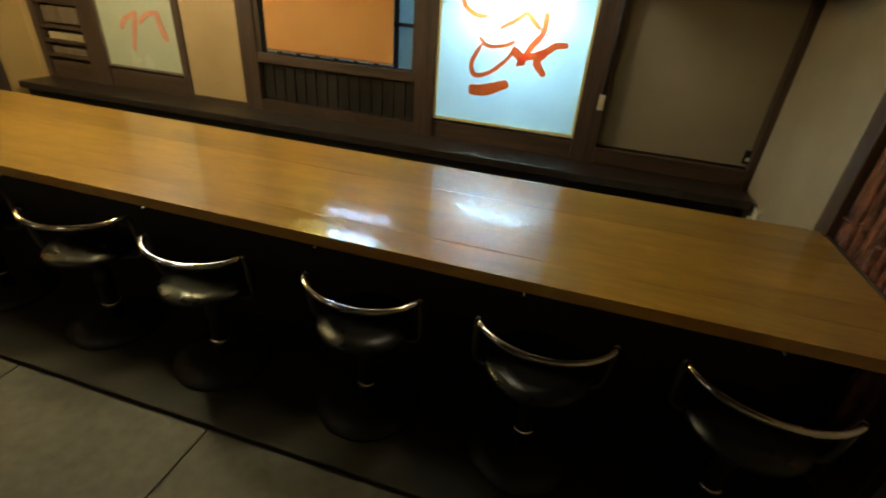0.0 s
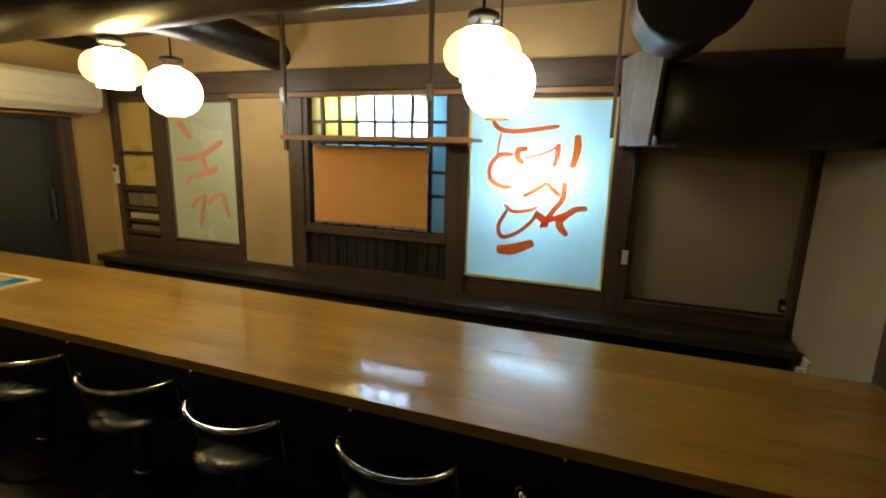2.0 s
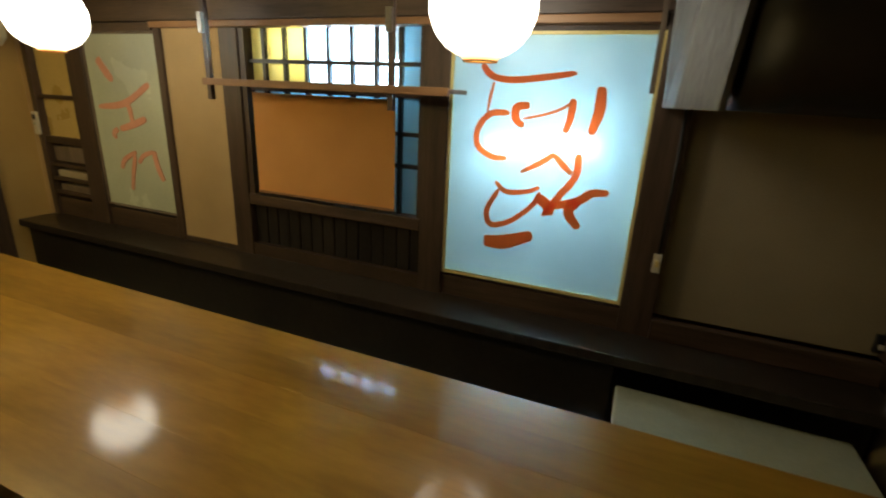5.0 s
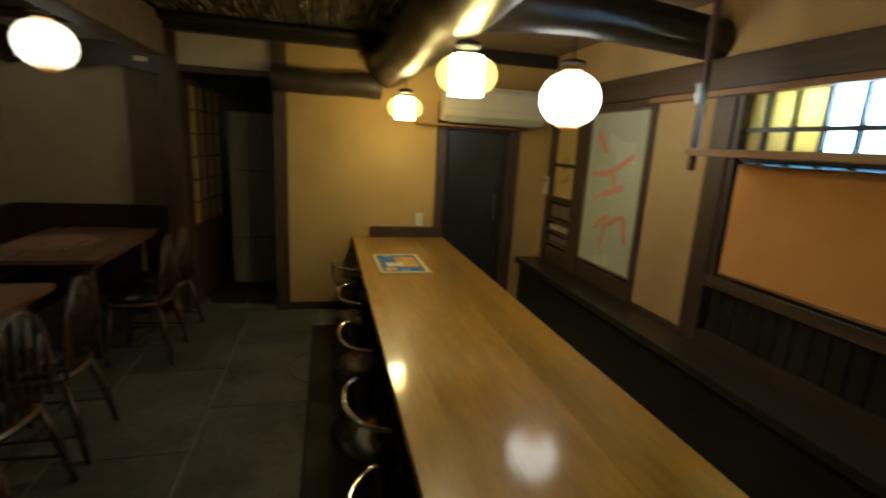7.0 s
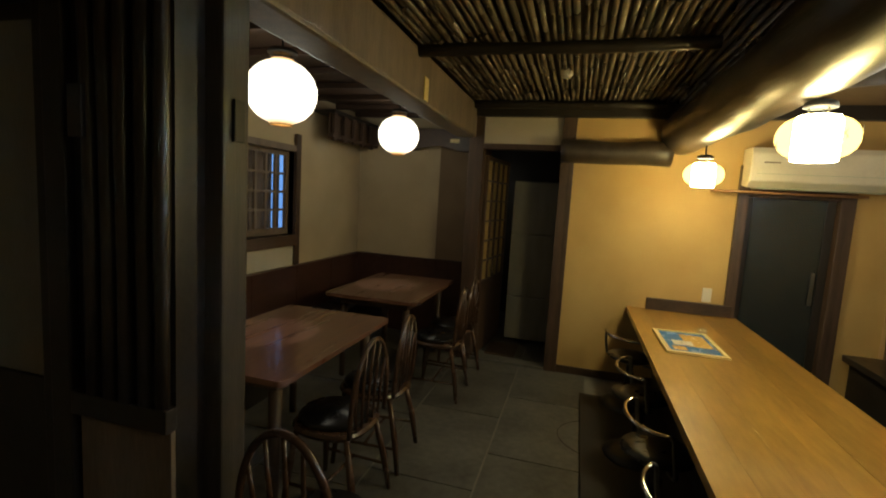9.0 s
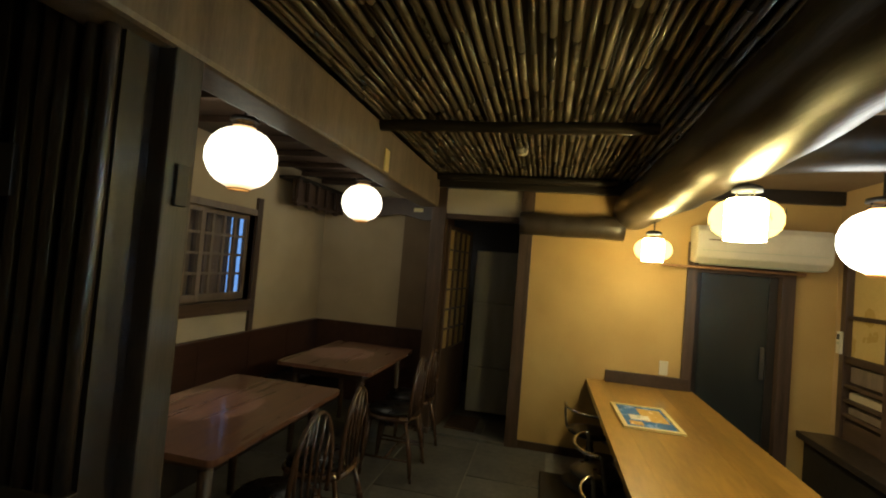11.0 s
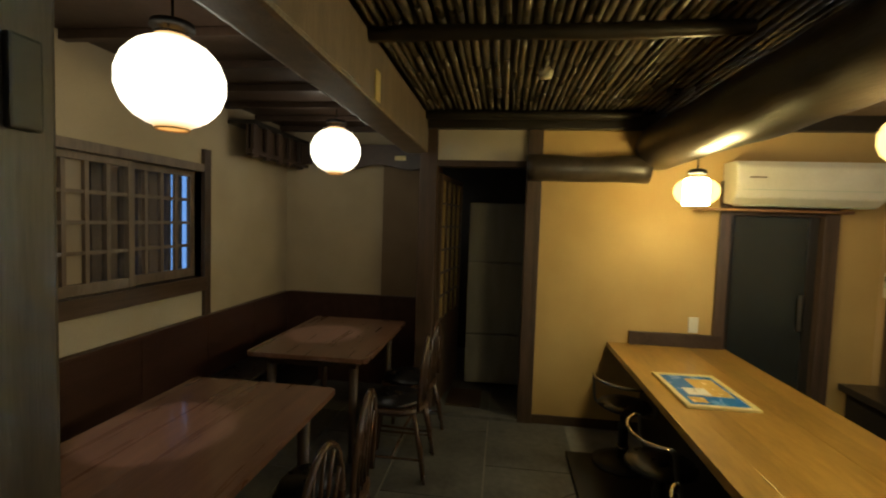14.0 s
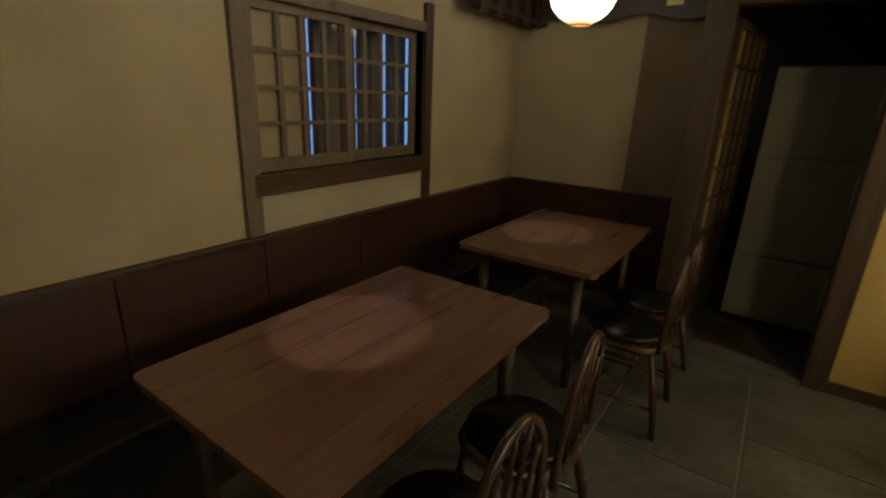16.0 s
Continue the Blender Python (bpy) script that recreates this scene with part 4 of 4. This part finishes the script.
# ---- lanterns ----
def lantern(name, at, r, h, top, label, flat, paper):
    """Paper lantern: glowing ribbed body, end rings, cord and ceiling cap."""
    s = empty(name, label, "lantern", at, group="paper lanterns")
    bm = bmesh.new()
    n = 18
    prof = []
    for k in range(n + 1):
        a = -math.pi / 2 + math.pi * k / n
        c = abs(math.cos(a)) ** (0.62 if flat else 0.95)
        rr = r * max(0.0, c)
        z = h * math.sin(a)
        rr *= 1 + 0.006 * (-1) ** k
        prof.append((max(rr, r * 0.32) if 0 < k < n else r * 0.32, z))
    prof = [(0, prof[0][1])] + prof + [(0, prof[-1][1])]
    lathe(bm, prof, 36)
    if flat:
        part("amber_shell", bm, SHELL_MAT, s, "translucent amber shell")
        bm = bmesh.new()
        ri = r * 0.57
        lathe(bm, [(0, -h - 0.005), (ri * 0.94, -h - 0.005), (ri * 0.98, -h - 0.006), (ri, -h * 0.8), (ri, h * 0.8), (ri * 0.9, h * 0.97), (0, h * 0.97)], 36)
        part("paper_drum", bm, paper, s, "glowing white paper drum")
    else:
        part("paper_body", bm, paper, s, "glowing warm paper body")
    for z, rr in ((-h - 0.002, r * (0.6 if flat else 0.33)), (h + 0.004, r * 0.35)):
        bm = bmesh.new()
        lathe(bm, [(rr * 0.9, z - 0.003), (rr, z - 0.003), (rr, z + 0.003), (rr * 0.9, z + 0.003), (rr * 0.9, z - 0.003)], 30)
        part("end_ring", bm, BLACKMETAL if z > 0 else AMBER, s)
    if flat:
        for k in range(7):
            a = 2 * math.pi * k / 7 + 0.3
            bm = bmesh.new()
            z0 = h * 0.5 * math.sin(k * 2.3)
            tube(bm, [(r * 1.0 * math.cos(a + 0.05 * math.sin(q * 2.0)), r * 1.0 * math.sin(a + 0.05 * math.sin(q * 2.0)), z0 + (q - 2) * h * 0.11) for q in range(5)], lambda u: 0.0006 + 0.0014 * math.sin(math.pi * u), 5)
            part("ink_mark", bm, BLACKMETAL, s, "thin dark brush mark on the shell")
    for k in range(3):
        a = 2.1 * k + 0.4
        bm = bmesh.new()
        tube(bm, [(r * 0.3 * math.cos(a), r * 0.3 * math.sin(a), h), (r * 0.26 * math.cos(a), r * 0.26 * math.sin(a), h + 0.035)], 0.004, 6)
        part("hook_wire", bm, CHROME, s)
    bm = bmesh.new()
    lathe(bm, [(0, h + 0.03), (r * 0.42, h + 0.03), (r * 0.40, h + 0.05), (0.03, h + 0.06), (0, h + 0.06)], 20)
    cap = part("cap", bm, BLACKMETAL, s, "dark metal cap")
    bm = bmesh.new()
    tube(bm, [(0, 0, h + 0.05), (0, 0, top - at[2])], 0.006, 6)
    part("cord", bm, BLACKMETAL, cap)
    return s


for x, z in ((-3.38, 1.82), (-1.725, 1.858), (0.04, 1.845)):
    lantern("flat_lantern", (x, 2.325, z), 0.131, 0.08, 2.05, "glowing amber flat paper lantern under the log beam", True, LANTERN_A if x < -1 else LANTERN_E)
lantern("round_lantern", (-2.275, 3.115, 1.857), 0.172, 0.16, CEIL + 0.06, "glowing round paper lantern over the bar's working side", False, LANTERN_C)
lantern("round_lantern", (-0.155, 3.365, 1.897), 0.20, 0.19, CEIL + 0.06, "glowing round paper lantern over the bar's working side", False, LANTERN_D)
lantern("round_lantern", (-1.95, -0.15, 2.08), 0.192, 0.175, CEIL + 0.06, "glowing round paper lantern over a booth table", False, LANTERN_B)
lantern("round_lantern", (-3.65, -0.12, 2.08), 0.182, 0.168, CEIL + 0.06, "glowing round paper lantern over a booth table", False, LANTERN_B)

# bulbs shining down through the open lantern bottoms
for x, y in ((-1.90, -0.16), (-3.56, -0.14)):
    sp = bpy.data.lights.new("lantern_bulb", "SPOT")
    sp.energy, sp.color, sp.spot_size, sp.spot_blend, sp.shadow_soft_size = 10.0, (1.0, 0.78, 0.5), radians(29), 0.3, 0.015
    ob = new("lantern_bulb", sp)
    ob.location = (x, y, 1.895)

# ---- booth ----
win = structure("window_2", boxed(WX0 - 0.03, WX1 + 0.03, SOUTH - 0.11, SOUTH + 0.035, WZ0 - 0.10, WZ0 - 0.0, bevel=0.006), DARKWOOD_H, "wooden lattice booth window with frosted panes", "window")
part("window_frame", boxed(WX0 - 0.07, WX0, SOUTH - 0.1, SOUTH + 0.03, 0.86, WZ1 + 0.16, bevel=0.005), DARKWOOD_V, win)
part("window_frame", boxed(WX1, WX1 + 0.08, SOUTH - 0.1, SOUTH + 0.03, 0.86, CEIL, bevel=0.005), GREYWOOD, win)
part("window_frame", boxed(WX0, WX1, SOUTH - 0.1, SOUTH + 0.025, WZ1, WZ1 + 0.055, bevel=0.004), GREYWOOD, win)
part("sill_panel", boxed(WX0 - 0.0, WX1, SOUTH, SOUTH + 0.006, 0.862, WZ0 - 0.101), PLASTER_PALE, win, "pale plaster strip under the window")
MID = (WX0 + WX1) / 2
for k, (a, b, yo) in enumerate(((MID - 0.02, WX1, -0.03), (WX0, MID + 0.02, -0.065))):
    y0 = SOUTH + yo
    for xx in (a, b - 0.045):
        part("sash_stile", boxed(xx, xx + 0.045, y0 - 0.015, y0 + 0.015, WZ0, WZ1, bevel=0.003), GREYWOOD, win)
    for zz, hh in ((WZ0, 0.06), (WZ1 - 0.04, 0.04)):
        part("sash_rail", boxed(a + 0.045, b - 0.045, y0 - 0.014, y0 + 0.014, zz, zz + hh, bevel=0.003), GREYWOOD, win)
    gx0, gx1, gz0, gz1 = a + 0.045, b - 0.045, WZ0 + 0.06, WZ1 - 0.04
    for i in range(1, 4):
        x = gx0 + (gx1 - gx0) * i / 4
        part("glazing_bar", boxed(x - 0.013, x + 0.013, y0 - 0.011, y0 + 0.011, gz0, gz1, bevel=0.002), GREYWOOD, win)
        z = gz0 + (gz1 - gz0) * i / 4
        part("glazing_bar", boxed(gx0, gx1, y0 - 0.008, y0 + 0.008, z - 0.01, z + 0.01), GREYWOOD, win)
    for i in range(4):
        for j in range(4):
            xa, xb = gx0 + (gx1 - gx0) * i / 4, gx0 + (gx1 - gx0) * (i + 1) / 4
            za, zb = gz0 + (gz1 - gz0) * j / 4, gz0 + (gz1 - gz0) * (j + 1) / 4
            pn = part("pane", boxed(xa, xb, y0 - 0.018, y0 - 0.0155, za, zb), FROST_S if (k, i) in ((0, 3), (0, 2)) else CLEAR, win)
            pn.visible_shadow = False
# slats and daylight outside the booth window
for i in range(13):
    x = WX0 - 0.1 + i * 0.115
    w = 0.04 if i < 2 else 0.07 + 0.012 * (i % 3)
    part("outer_slat", boxed(x, x + w, SOUTH - 0.26, SOUTH - 0.22, 0.9, 2.1), GREYWOOD, win, "weathered outdoor slat")
structure("backdrop_lane", boxed(-7.5, WX1 + 0.8, SOUTH - 1.7, SOUTH - 1.69, 0.2, 2.6), DUSK_MAT, "pale blue daylight outside the booth window", "backdrop")
structure("wall_lane", boxed(-2.66, -1.6, SOUTH - 1.2, SOUTH - 1.1, 0.0, 2.6), PLASTER_PALE, "plain house wall across the lane", "wall")

wain = empty("wainscot", "red-brown wooden wainscot round the booth", "wainscot", kind="structure")
xs = [ALC + 0.03 + i * (3.74 / 6) for i in range(7)]
for a, b in zip(xs, xs[1:]):
    part("panel", boxed(a + 0.002, b - 0.002, SOUTH, SOUTH + 0.035, 0.0, 0.835, bevel=0.003), WAINSCOT, wain)
part("cap_rail", boxed(ALC + 0.03, -0.85, SOUTH, SOUTH + 0.05, 0.835, 0.858, bevel=0.004), WAINSCOT, wain)
part("panel", boxed(ALC, ALC + 0.03, SOUTH, 0.46, 0.0, 0.835, bevel=0.003), WAINSCOT, wain)
part("cap_rail", boxed(ALC, ALC + 0.045, SOUTH + 0.05, 0.46, 0.835, 0.858, bevel=0.004), WAINSCOT, wain)
bench = empty("booth_bench", "dark wooden bench with black cushions along the booth wall", "bench")
part("bench_box", boxed(ALC + 0.035, -0.86, SOUTH + 0.04, -0.60, 0.0, 0.36), BLACKWOOD, bench)
for i in range(5):
    a = ALC + 0.05 + i * 0.74
    part("cushion", boxed(a, a + 0.728, SOUTH + 0.05, -0.575, 0.36, 0.42, bevel=0.02), CUSHION, bench, "black seat cushion")


def make_table(x0, x1, y0, y1):
    t = empty("dining_table", "red-brown wooden booth table with rounded corners", "table", ((x0 + x1) / 2, (y0 + y1) / 2, 0), group="booth tables")
    hx, hy = (x1 - x0) / 2, (y1 - y0) / 2
    n = 6
    for i in range(n):
        a, b = -hy + 2 * hy * i / n, -hy + 2 * hy * (i + 1) / n
        bm = bmesh.new()
        if i in (0, n - 1):
            s = -1 if i == 0 else 1
            inner, outer = (b, a) if i == 0 else (a, b)
            c = 0.035
            loop = [(-hx, inner), (-hx, outer - s * c)] + [(-hx + c - c * math.cos(q), outer - s * c + s * c * math.sin(q)) for q in (0.4, 0.8, 1.2)] + [(-hx + c, outer), (hx - c, outer)] + [(hx - c + c * math.sin(q), outer - s * c + s * c * math.cos(q)) for q in (0.4, 0.8, 1.2)] + [(hx, outer - s * c), (hx, inner)]
            vs = [bm.verts.new((x, y, 0.697)) for x, y in loop]
            f = bm.faces.new(vs)
            r = bmesh.ops.extrude_face_region(bm, geom=[f])
            for v in r["geom"]:
                if isinstance(v, bmesh.types.BMVert):
                    v.co.z += 0.028
        else:
            box(bm, -hx, hx, a + 0.0003, b - 0.0003, 0.697, 0.725)
        part("plank", bm, TABLEWOOD, t)
    part("apron", boxed(-hx + 0.1, hx - 0.1, -hy + 0.1, hy - 0.1, 0.63, 0.696), DARKWOOD, t)
    for sx in (-1, 1):
        for sy in (-1, 1):
            bm = bmesh.new()
            tube(bm, [(sx * (hx - 0.12), sy * (hy - 0.12), 0.0), (sx * (hx - 0.12), sy * (hy - 0.12), 0.63)], lambda u: 0.022 + 0.01 * u, 10)
            part("leg", bm, DARKWOOD, t)
    return t


make_table(-2.495, -1.30, -0.43, 0.34)
make_table(-4.14, -2.985, -0.44, 0.35)


def make_chair():
    """Hoop-back chair: back stands at local -y, seat towards +y."""
    c = empty("hoop_back_chair", "dark lacquered wooden hoop-back chair", "chair", group="chairs at the booth tables")
    bm = bmesh.new()
    ring = []
    for k in range(28):
        a = 2 * math.pi * k / 28
        ring.append((0.205 * math.copysign(abs(math.cos(a)) ** 0.75, math.cos(a)), 0.195 * math.copysign(abs(math.sin(a)) ** 0.75, math.sin(a))))
    lo = [bm.verts.new((x * 0.94, y * 0.94 + 0.02, 0.405)) for x, y in ring]
    md = [bm.verts.new((x, y + 0.02, 0.425)) for x, y in ring]
    hi = [bm.verts.new((x * 0.95, y * 0.95 + 0.02, 0.44)) for x, y in ring]
    bm.faces.new(lo[::-1])
    bm.faces.new(hi)
    for a, b in ((lo, md), (md, hi)):
        for k in range(28):
            bm.faces.new((a[k], a[(k + 1) % 28], b[(k + 1) % 28], b[k]))
    seat = part("seat", bm, CHAIRWOOD, c)
    bm = bmesh.new()
    lathe(bm, [(0, 0.44), (0.17, 0.44), (0.18, 0.452), (0.165, 0.468), (0, 0.475)], 24, (0, 0.03, 0))
    part("seat_pad", bm, CUSHION, seat, "flat black seat pad")

    def hoop(a):
        x = 0.185 * math.cos(a) * (1 - 0.12 * max(0, 0.35 - math.sin(a)))
        z = 0.44 + 0.42 * max(0.0, math.sin(a)) ** 0.8
        return Vector((x, -0.15 - (z - 0.44) * 0.05, z))
    bm = bmesh.new()
    tube(bm, [hoop(math.pi * k / 28) for k in range(29)], 0.0125, 10)
    part("back_hoop", bm, CHAIRWOOD, c, "bent lacquered hoop")
    for k in range(5):
        x = (k - 2) * 0.055
        a = math.acos(max(-1, min(1, x * 1.25 / 0.185)))
        top = hoop(a)
        bm = bmesh.new()
        tube(bm, [(x, -0.145, 0.435), ((x + top.x) / 2, (-0.145 + top.y) / 2 + 0.006, (0.435 + top.z) / 2), top], lambda u: 0.0065 + 0.002 * math.sin(u * 3.1), 8)
        part("spindle", bm, CHAIRWOOD, c)
    for sx in (-1, 1):
        for sy in (-1, 1):
            bm = bmesh.new()
            tube(bm, [(sx * 0.185, sy * 0.185 + (0.01 if sy > 0 else -0.01), 0.0), (sx * 0.165, sy * 0.165 + (0.015 if sy > 0 else 0.0), 0.2), (sx * 0.14, sy * 0.135 + 0.02, 0.41)], lambda u: 0.0125 + 0.006 * math.sin(u * 3.1), 9)
            part("leg", bm, CHAIRWOOD, c)
    for sx in (-1, 1):
        bm = bmesh.new()
        tube(bm, [(sx * 0.172, -0.16, 0.14), (sx * 0.172, 0.18, 0.14)], 0.008, 8)
        part("stretcher", bm, CHAIRWOOD, c)
    bm = bmesh.new()
    tube(bm, [(-0.172, 0.01, 0.142), (0.172, 0.01, 0.142)], 0.008, 8)
    part("stretcher", bm, CHAIRWOOD, c)
    return c


chair = make_chair()
CHAIRS = ((-1.64, 0.445, 177), (-2.11, 0.445, 183), (-3.14, 0.53, 180), (-3.55, 0.53, 176), (-0.89, 0.76, 84))
for i, (x, y, a) in enumerate(CHAIRS):
    if i == 0:
        chair.matrix_basis = pose(x, y, 0, 0, 0, a)
    else:
        copy_thing(chair, pose(x, y, 0, 0, 0, a))

# carved shelf ends high in the booth corner
sh = empty("corner_shelf", "dark carved wooden shelf high in the booth corner", "shelf")
part("board", boxed(ALC, -3.62, SOUTH, SOUTH + 0.22, 2.27, 2.30), BLACKWOOD, sh)
for i in range(5):
    x = -3.66 - i * 0.2
    part("slat", boxed(x - 0.03, x + 0.03, SOUTH + 0.18, SOUTH + 0.21, 2.02, 2.27, bevel=0.004), DARKWOOD, sh)
part("backboard", boxed(ALC, -3.62, SOUTH + 0.15, SOUTH + 0.165, 2.04, 2.27), DARKWOOD, sh)
part("slat_rail", boxed(ALC, -3.6, SOUTH + 0.175, SOUTH + 0.215, 2.05, 2.08), DARKWOOD, sh)
sh = empty("alcove_shelf", "dark wavy-edged wooden shelf board under the ceiling", "shelf")
bm = bmesh.new()
lo = [(-0.75 + 1.2 * k / 16, 2.06 + 0.025 * math.sin(k * 0.8)) for k in range(17)]
vs = [bm.verts.new((ALC + 0.12, y, z)) for y, z in lo] + [bm.verts.new((ALC + 0.12, y, 2.26)) for y, z in lo[::-1]]
f = bm.faces.new(vs)
r = bmesh.ops.extrude_face_region(bm, geom=[f])
for v in r["geom"]:
    if isinstance(v, bmesh.types.BMVert):
        v.co.x += 0.04
part("front_board", bm, DARKWOOD, sh)
part("board", boxed(ALC, ALC + 0.12, -0.75, 0.45, 2.23, 2.26), BLACKWOOD, sh)
tg = whole("paper_tag", boxed(ALC + 0.161, ALC + 0.166, 0.14, 0.24, 2.12, 2.16), YELLOWFRAME, "small cream paper tag on the shelf board", "tag")
tg = whole("beam_tag", boxed(-2.50, -2.42, 0.521, 0.526, 2.14, 2.28), YELLOWFRAME, "narrow yellow paper strip on the beam", "tag")
sd = empty("smoke_detector", "small cream detector on the bamboo ceiling", "detector")
bm = bmesh.new()
lathe(bm, [(0, CEIL - 0.03), (0.03, CEIL - 0.03), (0.04, CEIL - 0.01), (0.04, CEIL + 0.02), (0, CEIL + 0.02)], 18, (-2.94, 1.34, 0))
part("body", bm, WHITEPLASTIC, sd)

# ---- past the openings ----
ld = empty("lattice_door", "open lattice door, frosted panes tinted for yellow light behind", "door")
DX0, DX1, DY = -0.83, 0.0, 0.0
ld.location = (-4.10, 0.60, 0)
ld.rotation_euler = (0, 0, radians(-6.5))
for a in ((DX0, DX0 + 0.04), (DX1 - 0.04, DX1)):
    part("stile", boxed(a[0], a[1], DY, DY + 0.03, 0.02, 1.97), DARKWOOD_V, ld)
for a in ((0.02, 0.75), (1.93, 1.97)):
    part("rail", boxed(DX0 + 0.04, DX1 - 0.04, DY, DY + 0.03, a[0], a[1]), DARKWOOD, ld)
for i in range(1, 4):
    x = DX0 + 0.04 + (DX1 - DX0 - 0.08) * i / 4
    part("glazing_bar", boxed(x - 0.008, x + 0.008, DY + 0.006, DY + 0.03, 0.75, 1.93), DARKWOOD_V, ld)
for i in range(1, 6):
    z = 0.75 + 1.18 * i / 6
    part("glazing_bar", boxed(DX0 + 0.04, DX1 - 0.04, DY + 0.008, DY + 0.028, z - 0.008, z + 0.008), DARKWOOD_H, ld)
# pane tint carries the yellow lamplight from behind the door
for i in range(4):
    for j in range(6):
        xa, xb = DX0 + 0.04 + 0.1875 * i, DX0 + 0.04 + 0.1875 * (i + 1)
        part("pane", boxed(xa, xb, DY + 0.004, DY + 0.007, 0.75 + 1.18 * j / 6, 0.75 + 1.18 * (j + 1) / 6), FROST_Y, ld)
fr = empty("refrigerator", "tall grey refrigerator standing in the back corridor", "refrigerator")
part("body", boxed(-5.3, -4.72, 0.82, 1.42, 0.04, 1.77, bevel=0.01), FRIDGE, fr)
for a, b in ((0.06, 0.52), (0.535, 1.2), (1.215, 1.76)):
    leaf = part("door", boxed(-4.719, -4.69, 0.82, 1.42, a, b, bevel=0.008), FRIDGE, fr)
    part("handle", boxed(-4.69, -4.675, 1.36, 1.385, b - 0.3, b - 0.06, bevel=0.004), PALESTEEL, leaf, "pale grip handle")
structure("threshold", boxed(FAR - 0.1, FAR + 0.03, 0.60, 1.305, -0.006, 0.025, bevel=0.004), STONE, "worn stone threshold in the doorway", "threshold")
fl = whole("floor_board", boxed(-4.6, -4.2, 0.7, 1.0, -0.004, 0.012), DARKWOOD, "dark board lying on the corridor floor", "board")
fl.rotation_euler = (0, 0, 0)
cl = empty("corridor_lamp", "small warm wall lamp behind the lattice door", "lamp")
bm = bmesh.new()
lathe(bm, [(0, -0.06), (0.035, -0.05), (0.05, 0), (0.035, 0.05), (0, 0.06)], 16, (-4.98, 0.16, 1.66))
part("bulb", bm, LANTERN_C, cl)
part("bracket", boxed(-5.0, -4.96, -0.35, 0.16, 1.72, 1.75), BLACKMETAL, cl)
pr = empty("pantry_rack", "dim steel rack with boxes in the dark pantry", "rack")
for y in (2.72, 3.5):
    part("upright", boxed(-4.95, -4.92, y, y + 0.03, 0, 1.75), BLACKMETAL, pr)
for z in (0.3, 0.75, 1.2, 1.6):
    part("shelf", boxed(-5.3, -4.92, 2.72, 3.53, z, z + 0.025), FRIDGE, pr)
for i, (y, z, w, h) in enumerate(((2.8, 0.776, 0.3, 0.22), (3.2, 0.776, 0.2, 0.3), (2.85, 1.226, 0.22, 0.2), (3.18, 1.226, 0.26, 0.14), (2.9, 1.626, 0.35, 0.12), (2.8, 0.326, 0.4, 0.25))):
    b = empty("storage_box", "dim storage box on the pantry rack", "box", group="boxes in the pantry")
    part("body", boxed(-5.25, -4.96, y, y + w, z, z + h, bevel=0.008), (FRIDGE, GREYWOOD, KITCHENWHITE)[i % 3], b)
    part("lid", boxed(-5.255, -4.955, y - 0.005, y + w + 0.005, z + h, z + h + 0.015, bevel=0.004), FRIDGE, b)

# thin dark ring of uneven width, just above the slabs
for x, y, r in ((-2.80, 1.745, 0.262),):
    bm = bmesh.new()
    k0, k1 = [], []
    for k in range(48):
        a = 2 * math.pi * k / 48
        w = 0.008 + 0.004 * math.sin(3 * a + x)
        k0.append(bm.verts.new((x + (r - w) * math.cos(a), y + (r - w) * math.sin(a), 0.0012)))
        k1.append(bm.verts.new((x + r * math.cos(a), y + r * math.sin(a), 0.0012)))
    for k in range(48):
        bm.faces.new((k0[k], k1[k], k1[(k + 1) % 48], k0[(k + 1) % 48]))
    whole("ring_mark", bm, MATBROWN, "thin dark ring on the stone floor", "stain")
# battens under the booth ceiling
for i in range(9):
    x = -4.5 + i * 0.44
    whole("ceiling_batten", boxed(x, x + 0.05, SOUTH, 0.33, CEIL - 0.045, CEIL - 0.001, bevel=0.005), DARKWOOD, "dark wooden batten under the booth ceiling", "batten", "structure")

# ---- floor slabs, last ----
def slab_mesh(w, d, seed):
    bm = boxed(0.005, w - 0.005, 0.005, d - 0.005, -0.006, 0.0, bevel=0.0025)
    return mesh_of("slab", bm, STONE)


floor_ob = bpy.data.objects["floor"]
slabs = [slab_mesh(0.9, 0.6, k) for k in range(2)]
for row, (y, off) in enumerate(((-0.72, 0.4), (-0.12, 0.75), (0.48, 0.55), (1.08, 0.15))):
    x = -6.1 - 0.9 + off
    while x < RIGHT - 0.2:
        ob = new("slab", slabs[row % 2])
        ob.location = (x, y, 0)
        ob.parent = floor_ob
        x += 0.9
